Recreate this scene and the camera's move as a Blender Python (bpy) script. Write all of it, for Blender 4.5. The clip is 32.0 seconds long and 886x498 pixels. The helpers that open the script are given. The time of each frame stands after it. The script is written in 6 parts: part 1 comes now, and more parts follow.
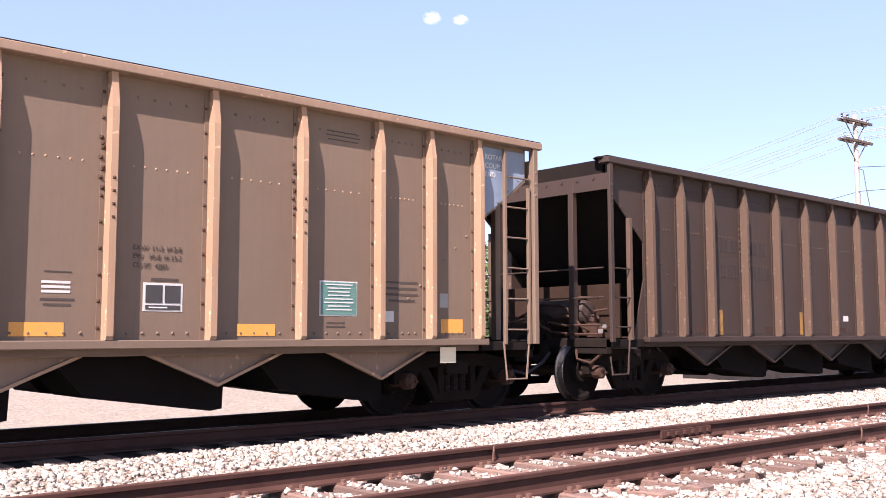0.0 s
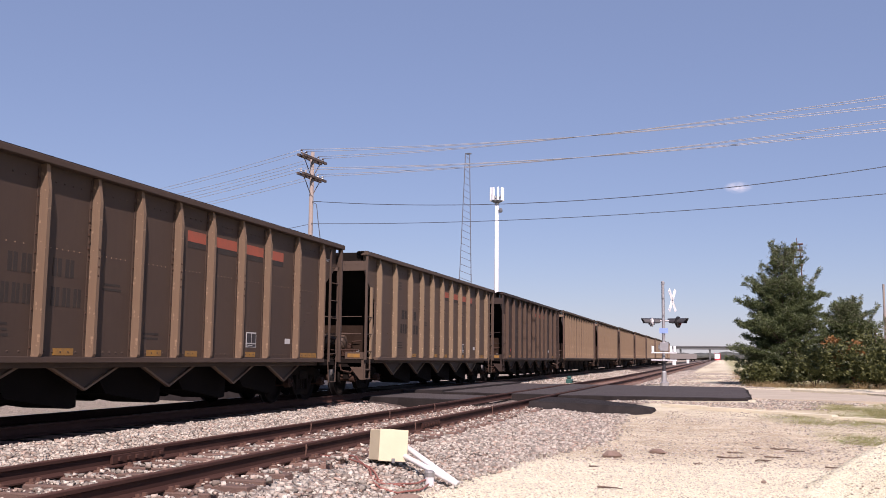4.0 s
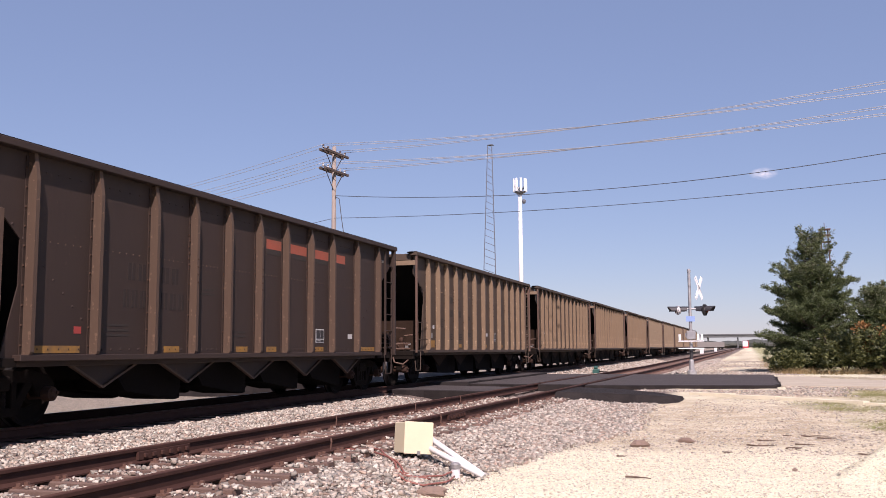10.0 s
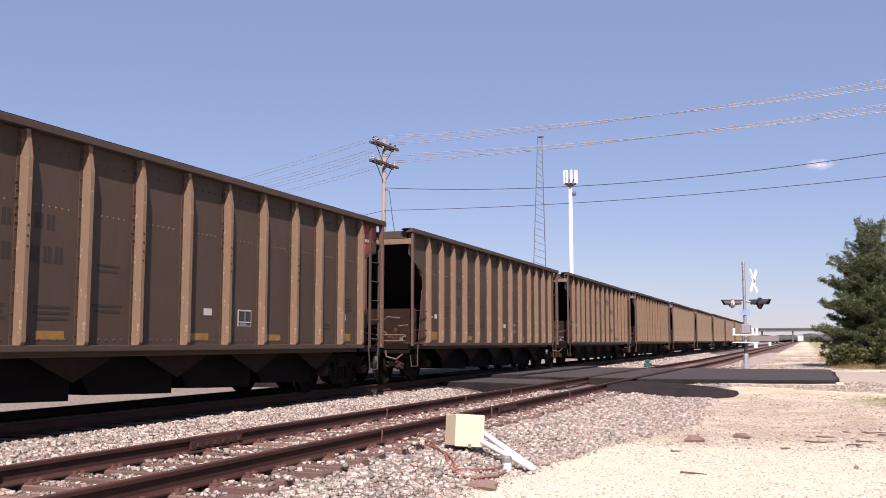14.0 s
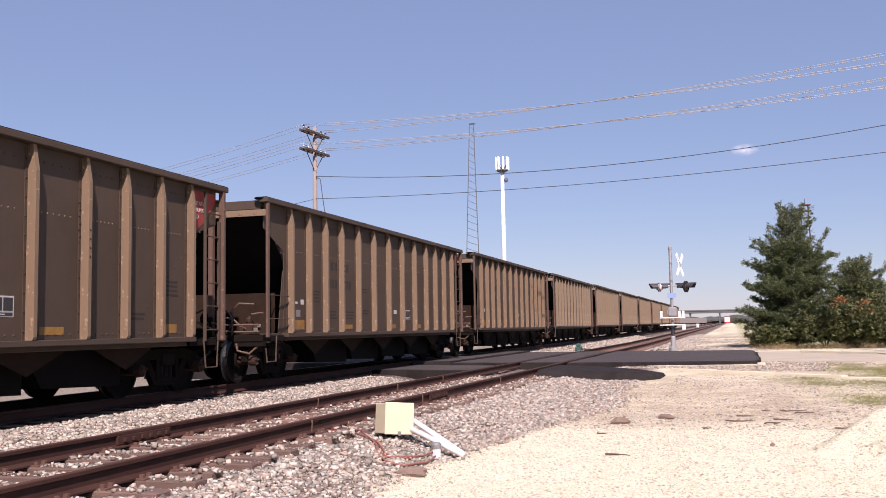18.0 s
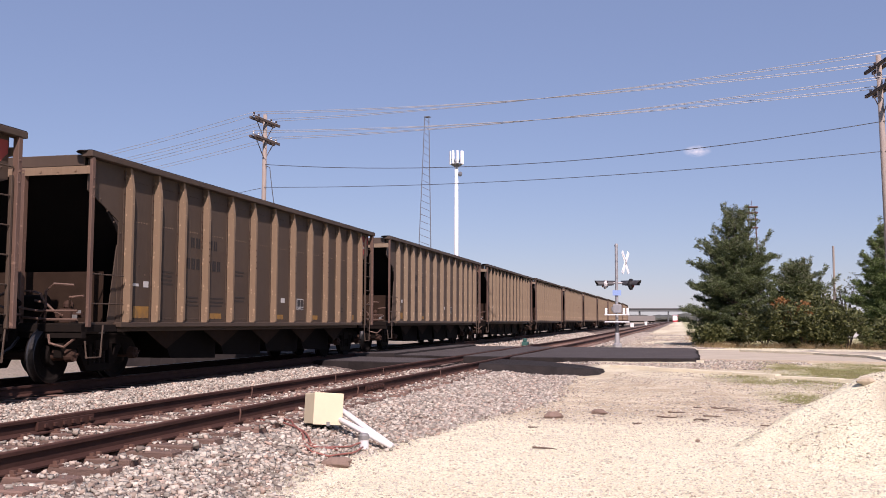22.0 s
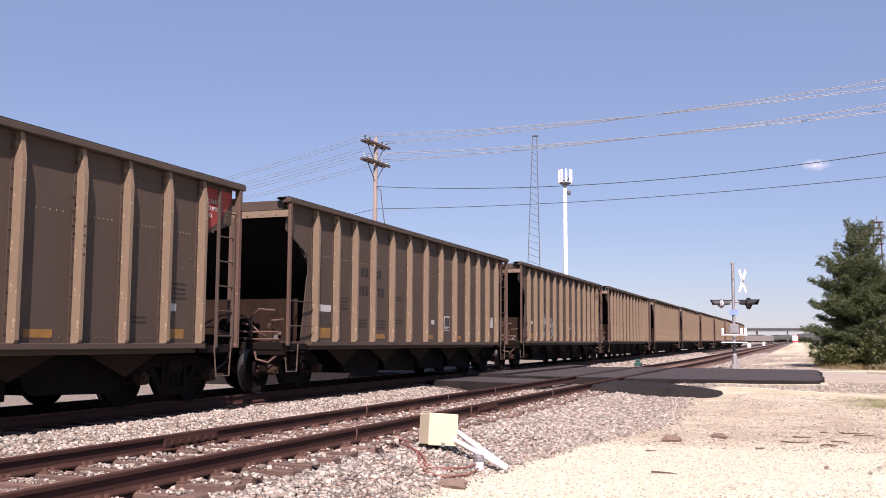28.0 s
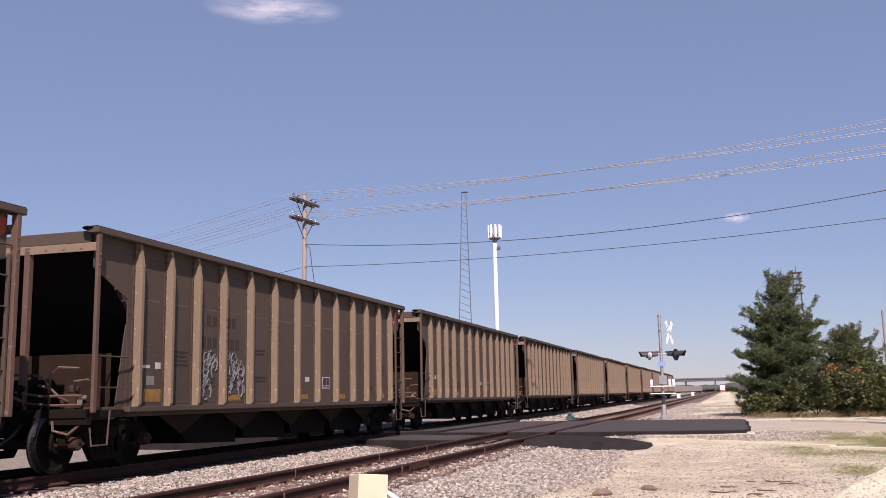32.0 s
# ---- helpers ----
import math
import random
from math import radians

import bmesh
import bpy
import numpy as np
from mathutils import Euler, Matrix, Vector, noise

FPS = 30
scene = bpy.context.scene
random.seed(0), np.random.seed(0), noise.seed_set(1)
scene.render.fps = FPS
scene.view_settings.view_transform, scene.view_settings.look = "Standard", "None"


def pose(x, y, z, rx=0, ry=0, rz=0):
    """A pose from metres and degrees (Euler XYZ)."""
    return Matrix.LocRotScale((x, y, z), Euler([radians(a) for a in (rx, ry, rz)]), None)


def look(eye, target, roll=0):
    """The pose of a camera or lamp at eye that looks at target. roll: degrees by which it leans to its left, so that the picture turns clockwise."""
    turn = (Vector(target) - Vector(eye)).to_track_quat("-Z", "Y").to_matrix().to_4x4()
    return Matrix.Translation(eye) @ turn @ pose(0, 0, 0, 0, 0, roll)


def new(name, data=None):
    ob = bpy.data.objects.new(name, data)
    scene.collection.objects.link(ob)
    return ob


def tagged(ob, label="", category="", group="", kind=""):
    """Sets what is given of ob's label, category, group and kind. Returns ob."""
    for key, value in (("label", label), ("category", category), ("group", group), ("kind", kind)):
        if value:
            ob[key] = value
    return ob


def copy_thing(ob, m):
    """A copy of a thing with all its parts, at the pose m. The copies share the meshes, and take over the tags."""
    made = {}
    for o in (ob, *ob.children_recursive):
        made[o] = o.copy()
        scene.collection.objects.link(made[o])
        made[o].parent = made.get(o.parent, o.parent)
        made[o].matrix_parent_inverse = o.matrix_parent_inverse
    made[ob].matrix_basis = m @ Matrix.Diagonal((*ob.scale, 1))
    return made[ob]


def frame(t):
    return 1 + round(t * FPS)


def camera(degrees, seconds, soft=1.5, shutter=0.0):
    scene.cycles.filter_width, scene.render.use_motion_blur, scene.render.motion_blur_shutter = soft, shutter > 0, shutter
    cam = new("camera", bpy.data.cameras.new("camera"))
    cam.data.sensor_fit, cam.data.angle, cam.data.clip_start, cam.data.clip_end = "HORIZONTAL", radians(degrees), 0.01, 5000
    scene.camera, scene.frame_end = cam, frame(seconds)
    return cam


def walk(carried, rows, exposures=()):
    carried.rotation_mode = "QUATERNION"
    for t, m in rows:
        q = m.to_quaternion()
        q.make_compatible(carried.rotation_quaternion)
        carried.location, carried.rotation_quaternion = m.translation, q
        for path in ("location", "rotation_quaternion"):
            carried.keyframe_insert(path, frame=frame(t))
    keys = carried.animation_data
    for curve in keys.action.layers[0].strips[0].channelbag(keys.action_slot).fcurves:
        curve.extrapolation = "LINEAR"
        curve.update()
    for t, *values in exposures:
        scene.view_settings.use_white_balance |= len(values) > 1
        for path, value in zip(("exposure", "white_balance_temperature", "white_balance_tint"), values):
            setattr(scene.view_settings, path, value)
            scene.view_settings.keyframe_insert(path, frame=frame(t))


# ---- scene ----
cam = camera(49.9, 32.0, soft=0.9)
# stops of exposure: the camera darkens its picture as it turns to the sky
LIGHT = [(0.0, 1.8), (0.4, 1.65), (0.8, 1.35), (1.2, 0.98), (1.6, 0.76), (2.2, 0.67), (3.0, 0.58), (9.0, 0.6), (10.0, 0.62), (11.0, 0.8), (12.0, 0.74), (13.0, 0.76), (16.0, 0.62), (17.0, 0.74), (18.0, 0.68), (19.0, 0.5), (21.0, 0.58), (22.0, 0.56), (24.0, 0.58), (27.0, 0.72), (29.0, 0.77), (31.0, 0.62), (32.0, 0.5)]
PATH = [
    (0, (5.811, -0.252, 1.04), (4.326, 1.076, 1.221), -0.1),
    (0.3, (5.794, -0.228, 1.054), (4.55, 1.329, 1.217), 0.1),
    (0.5, (5.792, -0.274, 1.047), (4.713, 1.402, 1.209), -0.3),
    (0.6, (5.766, -0.262, 1.054), (4.758, 1.458, 1.213), -0.4),
    (0.9, (5.655, -0.298, 1.061), (4.822, 1.513, 1.221), -0.4),
    (1, (5.643, -0.255, 1.04), (4.859, 1.578, 1.206), -0.5),
    (1.5, (5.645, -0.237, 1.041), (5.021, 1.653, 1.231), -0.2),
    (2, (5.657, -0.188, 1.043), (5.082, 1.716, 1.258), 0.5),
    (2.5, (5.657, -0.165, 1.042), (5.113, 1.746, 1.27), 0.9),
    (3, (5.667, -0.184, 1.047), (5.123, 1.726, 1.28), 0.7),
    (3.5, (5.658, -0.185, 1.05), (5.098, 1.721, 1.279), 0.7),
    (5.5, (5.666, -0.2, 1.04), (5.124, 1.712, 1.266), 0.5),
    (6, (5.659, -0.176, 1.043), (5.128, 1.74, 1.267), 0.9),
    (6.5, (5.673, -0.163, 1.046), (5.155, 1.756, 1.265), 0.3),
    (7, (5.678, -0.156, 1.048), (5.164, 1.765, 1.267), -0.3),
    (7.5, (5.688, -0.184, 1.045), (5.173, 1.736, 1.265), -0.5),
    (8, (5.714, -0.175, 1.033), (5.188, 1.742, 1.25), -0.7),
    (8.5, (5.715, -0.157, 1.03), (5.146, 1.751, 1.222), -0.4),
    (9, (5.686, -0.136, 1.039), (5.119, 1.771, 1.248), -0.0),
    (9.5, (5.671, -0.107, 1.033), (5.113, 1.801, 1.251), -0.3),
    (10, (5.659, -0.086, 1.036), (5.052, 1.808, 1.248), -0.3),
    (10.5, (5.653, -0.09, 1.038), (4.977, 1.782, 1.23), -0.3),
    (11, (5.644, -0.101, 1.037), (4.933, 1.76, 1.21), -0.1),
    (11.5, (5.647, -0.078, 1.032), (4.953, 1.79, 1.201), -0.5),
    (12, (5.645, -0.093, 1.035), (4.973, 1.784, 1.197), -0.9),
    (12.5, (5.621, -0.102, 1.035), (4.941, 1.773, 1.19), -0.8),
    (13, (5.577, -0.068, 1.027), (4.861, 1.793, 1.188), -0.5),
    (13.5, (5.606, -0.032, 1.033), (4.904, 1.833, 1.206), -0.1),
    (15.5, (5.612, 0.053, 1.034), (4.882, 1.898, 1.287), 0.4),
    (16, (5.675, -0.014, 1.042), (4.965, 1.839, 1.289), -0.1),
    (16.5, (5.685, 0.049, 1.026), (4.942, 1.893, 1.248), -0.1),
    (17, (5.699, -0.02, 1.044), (4.945, 1.821, 1.249), -0.7),
    (17.5, (5.71, -0.075, 1.055), (5.015, 1.791, 1.241), -1.1),
    (18, (5.707, -0.062, 1.054), (5.132, 1.846, 1.222), -1.0),
    (18.5, (5.711, -0.1, 1.049), (5.251, 1.841, 1.195), -0.7),
    (19, (5.693, -0.063, 1.04), (5.274, 1.887, 1.183), -0.1),
    (19.5, (5.723, -0.127, 1.045), (5.281, 1.819, 1.179), 0.0),
    (20, (5.764, -0.116, 1.044), (5.298, 1.824, 1.175), -0.0),
    (20.5, (5.953, -0.051, 1.034), (5.437, 1.877, 1.169), -0.0),
    (21, (6.028, -0.006, 1.045), (5.486, 1.913, 1.198), 0.6),
    (21.5, (5.984, -0.001, 1.045), (5.453, 1.921, 1.193), 0.5),
    (22, (5.935, 0.018, 1.036), (5.453, 1.953, 1.189), 0.2),
    (22.5, (5.981, 0.064, 1.053), (5.498, 1.998, 1.213), 0.6),
    (23, (6.03, 0.084, 1.054), (5.523, 2.011, 1.23), 0.8),
    (23.5, (6.01, 0.11, 1.047), (5.49, 2.033, 1.229), 0.7),
    (24, (6.002, 0.134, 1.044), (5.449, 2.046, 1.242), 0.1),
    (24.5, (6.001, 0.142, 1.046), (5.38, 2.03, 1.269), -0.3),
    (26.5, (5.882, 0.02, 1.06), (5.205, 1.886, 1.301), -0.6),
    (27, (5.864, 0.007, 1.056), (5.195, 1.879, 1.27), -0.0),
    (27.5, (5.861, 0.018, 1.056), (5.173, 1.885, 1.257), 0.4),
    (28, (5.874, 0.016, 1.048), (5.176, 1.88, 1.241), 0.3),
    (28.5, (5.889, 0.032, 1.057), (5.201, 1.9, 1.25), -0.0),
    (29, (5.924, 0.012, 1.066), (5.246, 1.883, 1.264), -0.6),
    (29.5, (5.965, 0.066, 1.06), (5.289, 1.939, 1.242), -1.5),
    (30, (6.004, 0.022, 1.059), (5.34, 1.904, 1.2), -1.9),
    (30.5, (5.983, 0.075, 1.062), (5.365, 1.969, 1.237), -2.0),
    (31, (5.956, 0.051, 1.073), (5.348, 1.944, 1.29), -1.7),
    (31.5, (5.937, 0.025, 1.072), (5.375, 1.924, 1.346), -1.8),
    (32, (5.927, 0.025, 1.061), (5.371, 1.921, 1.37), -1.1),
]
walk(cam, [(t, look(eye, target, roll)) for t, eye, target, roll in PATH], [(t, e, 6500, 30) for t, e in LIGHT])

# ---------------- world, sun ----------------
SUN = Vector((1.0, -2.2, 2.35)).normalized()
world = bpy.data.worlds.new("world")
scene.world = world
world.use_nodes = True
wn = world.node_tree.nodes
sky = wn.new("ShaderNodeTexSky")
sky.sky_type = "NISHITA"
sky.sun_disc = False
sky.sun_elevation = math.asin(SUN.z)
sky.sun_rotation = math.atan2(SUN.x, SUN.y)
sky.air_density, sky.dust_density, sky.ozone_density = 1.0, 0.15, 2.6
haze = wn.new("ShaderNodeMix")
haze.data_type = "RGBA"
haze.inputs[0].default_value, haze.inputs[7].default_value = 0.6, (1.75, 2.48, 3.72, 1)
world.node_tree.links.new(sky.outputs[0], haze.inputs[6])
world.node_tree.links.new(haze.outputs[2], wn["Background"].inputs[0])
wn["Background"].inputs[1].default_value = 0.085
sun_data = bpy.data.lights.new("sun", "SUN")
sun_data.energy, sun_data.angle, sun_data.color = 4.45, radians(0.5), (1.0, 0.93, 0.83)
new("sun", sun_data).matrix_basis = look(SUN * 100, (0, 0, 0))


# ---------------- materials ----------------
def nodes_of(name):
    m = bpy.data.materials.new(name)
    m.use_nodes = True
    return m, m.node_tree.nodes, m.node_tree.links, m.node_tree.nodes["Principled BSDF"]


def noise_node(n, l, vec, scale, detail=4.0, rough=0.6):
    t = n.new("ShaderNodeTexNoise")
    t.inputs["Scale"].default_value, t.inputs["Detail"].default_value, t.inputs["Roughness"].default_value = scale, detail, rough
    l.new(vec, t.inputs["Vector"])
    return t.outputs["Fac"]


def ramp(n, l, fac, lo, hi, a=0.0, b=1.0):
    r = n.new("ShaderNodeMapRange")
    r.inputs["From Min"].default_value, r.inputs["From Max"].default_value = lo, hi
    r.inputs["To Min"].default_value, r.inputs["To Max"].default_value = a, b
    l.new(fac, r.inputs["Value"])
    return r.outputs["Result"]


def blend(n, l, fac, a, b, mode="MIX"):
    m = n.new("ShaderNodeMix")
    m.data_type, m.blend_type = "RGBA", mode
    for value, key in ((fac, 0), (a, 6), (b, 7)):
        if isinstance(value, (int, float)):
            m.inputs[key].default_value = value
        elif isinstance(value, tuple):
            m.inputs[key].default_value = (*value, 1.0)
        else:
            l.new(value, m.inputs[key])
    return m.outputs[2]


def surface(name, color, rough=0.7, metal=0.0, dark=None, stain=None, scale=3.0, grain=40.0, bump=0.15, bump_scale=None, stretch=(1, 1, 1), island=0.0, spread=0.0, coords="Object", spec=0.5, tint=None):
    """A worn surface: colour broken by large stains and fine grain, with fine relief."""
    m, n, l, p = nodes_of(name)
    tc = n.new("ShaderNodeTexCoord")
    mp = n.new("ShaderNodeMapping")
    mp.inputs["Scale"].default_value = stretch
    l.new(tc.outputs[coords], mp.inputs["Vector"])
    v = mp.outputs["Vector"]
    dark = dark or tuple(c * 0.6 for c in color)
    stain = stain or tuple(c * 0.8 for c in color)
    big = ramp(n, l, noise_node(n, l, v, scale, 5.0, 0.65), 0.35, 0.7)
    fine = ramp(n, l, noise_node(n, l, v, grain, 3.0, 0.7), 0.3, 0.75)
    c = blend(n, l, big, color, stain)
    c = blend(n, l, ramp(n, l, fine, 0, 1, 0, 0.45), c, dark)
    p.inputs["Specular IOR Level"].default_value = spec
    if island or spread:
        r = n.new("ShaderNodeNewGeometry").outputs["Random Per Island"] if island else n.new("ShaderNodeObjectInfo").outputs["Random"]
        k = island or spread
        if tint:
            times = n.new("ShaderNodeMath")
            times.operation, times.inputs[1].default_value = "MULTIPLY", 17.3
            l.new(r, times.inputs[0])
            part_of = n.new("ShaderNodeMath")
            part_of.operation = "FRACT"
            l.new(times.outputs[0], part_of.inputs[0])
            c = blend(n, l, ramp(n, l, part_of.outputs[0], 0.5, 0.95, 0, 0.9), c, tint)
        hsv = n.new("ShaderNodeHueSaturation")
        l.new(ramp(n, l, r, 0, 1, 1 - k, 1 + k), hsv.inputs["Value"])
        l.new(c, hsv.inputs["Color"])
        c = hsv.outputs["Color"]
    l.new(c, p.inputs["Base Color"])
    l.new(ramp(n, l, fine, 0, 1, min(1, rough + 0.1), max(0.05, rough - 0.12)), p.inputs["Roughness"])
    p.inputs["Metallic"].default_value = metal
    if bump:
        b = n.new("ShaderNodeBump")
        b.inputs["Strength"].default_value, b.inputs["Distance"].default_value = bump, 0.02
        l.new(noise_node(n, l, v, bump_scale or grain, 4.0, 0.7), b.inputs["Height"])
        l.new(b.outputs["Normal"], p.inputs["Normal"])
    return m


def car_paint(name, color, dust, streak=0.5):
    """Old freight-car paint: sun-bleached, with vertical rust streaks and coal dust."""
    m, n, l, p = nodes_of(name)
    tc = n.new("ShaderNodeTexCoord")
    v = tc.outputs["Object"]
    mp = n.new("ShaderNodeMapping")
    mp.inputs["Scale"].default_value = (9, 9, 0.7)
    l.new(v, mp.inputs["Vector"])
    big = ramp(n, l, noise_node(n, l, v, 0.9, 5.0, 0.6), 0.35, 0.7)
    c = blend(n, l, big, color, dust)
    grime = ramp(n, l, noise_node(n, l, v, 0.45, 3.0, 0.5), 0.4, 0.65, 0, 0.45)
    c = blend(n, l, grime, c, tuple(x * 0.7 for x in color))
    runs = ramp(n, l, noise_node(n, l, mp.outputs["Vector"], 1.6, 5.0, 0.7), 0.45, 0.75, 0, streak)
    c = blend(n, l, runs, c, tuple(x * 0.62 for x in color))
    rust = ramp(n, l, noise_node(n, l, v, 6.0, 6.0, 0.75), 0.62, 0.74, 0, 0.4)
    c = blend(n, l, rust, c, (0.10, 0.052, 0.034))
    if streak > 0.3:
        chip = ramp(n, l, noise_node(n, l, v, 11.0, 2.0, 0.5), 0.66, 0.7, 0, 0.55)
        c = blend(n, l, chip, c, tuple(min(0.6, x * 1.8) for x in dust))
    fine = ramp(n, l, noise_node(n, l, v, 45.0, 3.0, 0.7), 0.3, 0.75, 0, 0.25)
    c = blend(n, l, fine, c, tuple(x * 0.7 for x in dust))
    l.new(c, p.inputs["Base Color"])
    p.inputs["Roughness"].default_value = 0.72
    b = n.new("ShaderNodeBump")
    b.inputs["Strength"].default_value, b.inputs["Distance"].default_value = 0.25, 0.02
    l.new(noise_node(n, l, v, 2.2, 3.0, 0.6), b.inputs["Height"])
    l.new(b.outputs["Normal"], p.inputs["Normal"])
    return m


def plain(name, color, rough=0.6, metal=0.0, **k):
    return surface(name, color, rough, metal, dark=tuple(c * 0.8 for c in color), stain=tuple(c * 0.9 for c in color), bump=0.05, **k)


# Rib paints: lighter in part for sun on their flanks, put into the colour.
M_LIGHT = (car_paint("mauve grey car paint", (0.1217, 0.081, 0.054), (0.1466, 0.1, 0.0693), 0.2), car_paint("bleached sunlit rib paint", (0.2808, 0.17, 0.1035), (0.3432, 0.225, 0.144), 0.35))
# Top chord of the mauve grey car, lighter than its panels.
M_CHORD = car_paint("pale tan chord paint", (0.1976, 0.125, 0.0828), (0.2392, 0.16, 0.1098), 0.35)
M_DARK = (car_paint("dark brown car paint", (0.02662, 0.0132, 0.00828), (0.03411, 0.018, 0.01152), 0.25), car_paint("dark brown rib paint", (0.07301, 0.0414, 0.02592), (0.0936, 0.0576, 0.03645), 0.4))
M_MID = (car_paint("faded brown car paint", (0.04888, 0.028, 0.01755), (0.06448, 0.039, 0.0252), 0.25), car_paint("faded sunlit rib paint", (0.156, 0.098, 0.0594), (0.1872, 0.123, 0.0774), 0.4))
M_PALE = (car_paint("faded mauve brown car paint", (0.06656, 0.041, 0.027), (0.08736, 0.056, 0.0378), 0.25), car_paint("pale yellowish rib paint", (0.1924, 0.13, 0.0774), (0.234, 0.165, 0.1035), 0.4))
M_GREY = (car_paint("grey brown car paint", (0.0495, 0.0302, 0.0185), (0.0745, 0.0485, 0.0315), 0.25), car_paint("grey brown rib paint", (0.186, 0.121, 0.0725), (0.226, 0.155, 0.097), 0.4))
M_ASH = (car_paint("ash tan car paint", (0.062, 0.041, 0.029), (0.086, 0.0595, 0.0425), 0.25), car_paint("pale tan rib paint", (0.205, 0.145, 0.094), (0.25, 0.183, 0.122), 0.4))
M_POST = car_paint("rusty post paint", (0.10, 0.054, 0.037), (0.135, 0.082, 0.058), 0.5)
# Underframe, truck and wheel steels: grime, plus the shade below the cars as colour.
M_UNDER = surface("grimy steel darkened for underframe shade", (0.009, 0.0068, 0.006), 0.92, dark=(0.005, 0.004, 0.0036), stain=(0.015, 0.0105, 0.008), spec=0.12)
M_SIDEFRAME = surface("grimy cast steel darkened for shade", (0.007, 0.0053, 0.0046), 0.95, dark=(0.004, 0.0032, 0.003), stain=(0.012, 0.008, 0.006), spec=0.1)
# Shade on the bulkheads and below the sill is put into this brown.
M_ENDPAINT = surface("shade-darkened brown end paint", (0.025, 0.0145, 0.0095), 0.92, dark=(0.011, 0.0068, 0.0048), stain=(0.036, 0.0215, 0.0145), spec=0.12)
M_WHEEL = surface("brown wheel steel darkened for shade", (0.006, 0.0045, 0.004), 0.9, dark=(0.0035, 0.003, 0.0027), stain=(0.010, 0.0065, 0.005), spec=0.12)
M_TREAD = surface("polished tread steel", (0.10, 0.095, 0.095), 0.45, 1.0, bump=0.03)
M_CAP = surface("rusty cast steel", (0.055, 0.029, 0.02), 0.85, dark=(0.02, 0.012, 0.009), spec=0.2)
# Shade under the slope sheets and hoppers, put into a near-black colour.
M_CHUTE = surface("hopper steel blackened for shade", (0.0085, 0.0068, 0.0064), 0.95, dark=(0.005, 0.0043, 0.004), spec=0.1)
M_COAL = surface("black coal", (0.012, 0.011, 0.011), 0.6, bump=0.6)
M_YELLOW = surface("worn yellow reflector paint", (0.33, 0.16, 0.02), 0.7, dark=(0.13, 0.075, 0.03), stain=(0.17, 0.095, 0.035), scale=6)
M_ORANGE = surface("orange reflector paint", (0.62, 0.27, 0.04), 0.6, stain=(0.5, 0.25, 0.06))
M_WHITE = plain("white stencil paint", (0.47, 0.46, 0.44))
M_BLACK = plain("black stencil paint", (0.03, 0.028, 0.028))
M_MARK = surface("faded dark lettering paint", (0.014, 0.010, 0.009), 0.8)
M_FAINT = surface("almost faded lettering paint", (0.03, 0.021, 0.016), 0.8)
M_BULKINK = surface("lettering paint lost in grime", (0.022, 0.0125, 0.0095), 0.85)
M_EMBLEM = surface("worn pale emblem paint", (0.095, 0.058, 0.042), 0.85, dark=(0.04, 0.022, 0.016))
M_SOFT = surface("grey brown lettering paint", (0.052, 0.038, 0.031), 0.8)
M_RED = car_paint("faded red panel paint", (0.34, 0.042, 0.034), (0.28, 0.055, 0.042), 0.3)
M_BLUE = car_paint("faded blue panel paint", (0.14, 0.19, 0.26), (0.19, 0.235, 0.30), 0.3)
M_GREEN = plain("green placard paint", (0.07, 0.17, 0.145))
M_TOWER = surface("weathered red tower paint", (0.14, 0.075, 0.068), 0.8)
M_REDSTRIPE = surface("faded orange red stripe", (0.33, 0.075, 0.04), 0.75, stain=(0.24, 0.075, 0.045))
M_GRAFF = surface("pale blue grey graffiti paint", (0.17, 0.175, 0.185), 0.8, stain=(0.11, 0.10, 0.095), scale=7)
M_HOSE = plain("black rubber", (0.02, 0.02, 0.02), 0.5)
M_PIPE = surface("grey galvanised pipe", (0.3, 0.29, 0.28), 0.5, 0.5)
M_RAIL = surface("rusty rail steel", (0.05, 0.023, 0.018), 0.75, dark=(0.024, 0.012, 0.01), stain=(0.075, 0.037, 0.028), scale=2.0, grain=60, spec=0.15)
# Bolt heads, darker than the ribs that carry them.
M_DARKBOLT = surface("dark brown bolt", (0.06, 0.034, 0.023), 0.85, spec=0.2)
M_RAILTOP = surface("dull rail head", (0.075, 0.034, 0.024), 0.85, 0.0, stain=(0.10, 0.052, 0.04), spec=0.15)
M_RAILSHINE = surface("worn rail head", (0.12, 0.11, 0.105), 0.45, 1.0)
M_TIE = surface("weathered tie wood", (0.21, 0.128, 0.097), 0.85, dark=(0.09, 0.055, 0.042), stain=(0.15, 0.098, 0.08), scale=2.5, grain=30, stretch=(1, 8, 8), bump=0.5, spread=0.3)
M_PLATE = surface("rusty tie plate", (0.13, 0.065, 0.045), 0.8)
M_BALLAST = surface("crushed ballast stone", (0.372, 0.335, 0.282), 0.9, dark=(0.136, 0.117, 0.098), stain=(0.468, 0.428, 0.36), scale=14, grain=60, island=0.52, bump=0.3, tint=(0.27, 0.19, 0.146))
M_PEBBLE = surface("limestone pebble", (0.62, 0.57, 0.46), 0.9, dark=(0.32, 0.28, 0.23), scale=14, grain=60, island=0.38, bump=0.3, tint=(0.44, 0.35, 0.25))
M_ASPHALT = surface("grey asphalt", (0.062, 0.053, 0.052), 0.95, dark=(0.034, 0.029, 0.028), stain=(0.085, 0.073, 0.07), spec=0.2, scale=0.7, grain=45, bump=0.5)
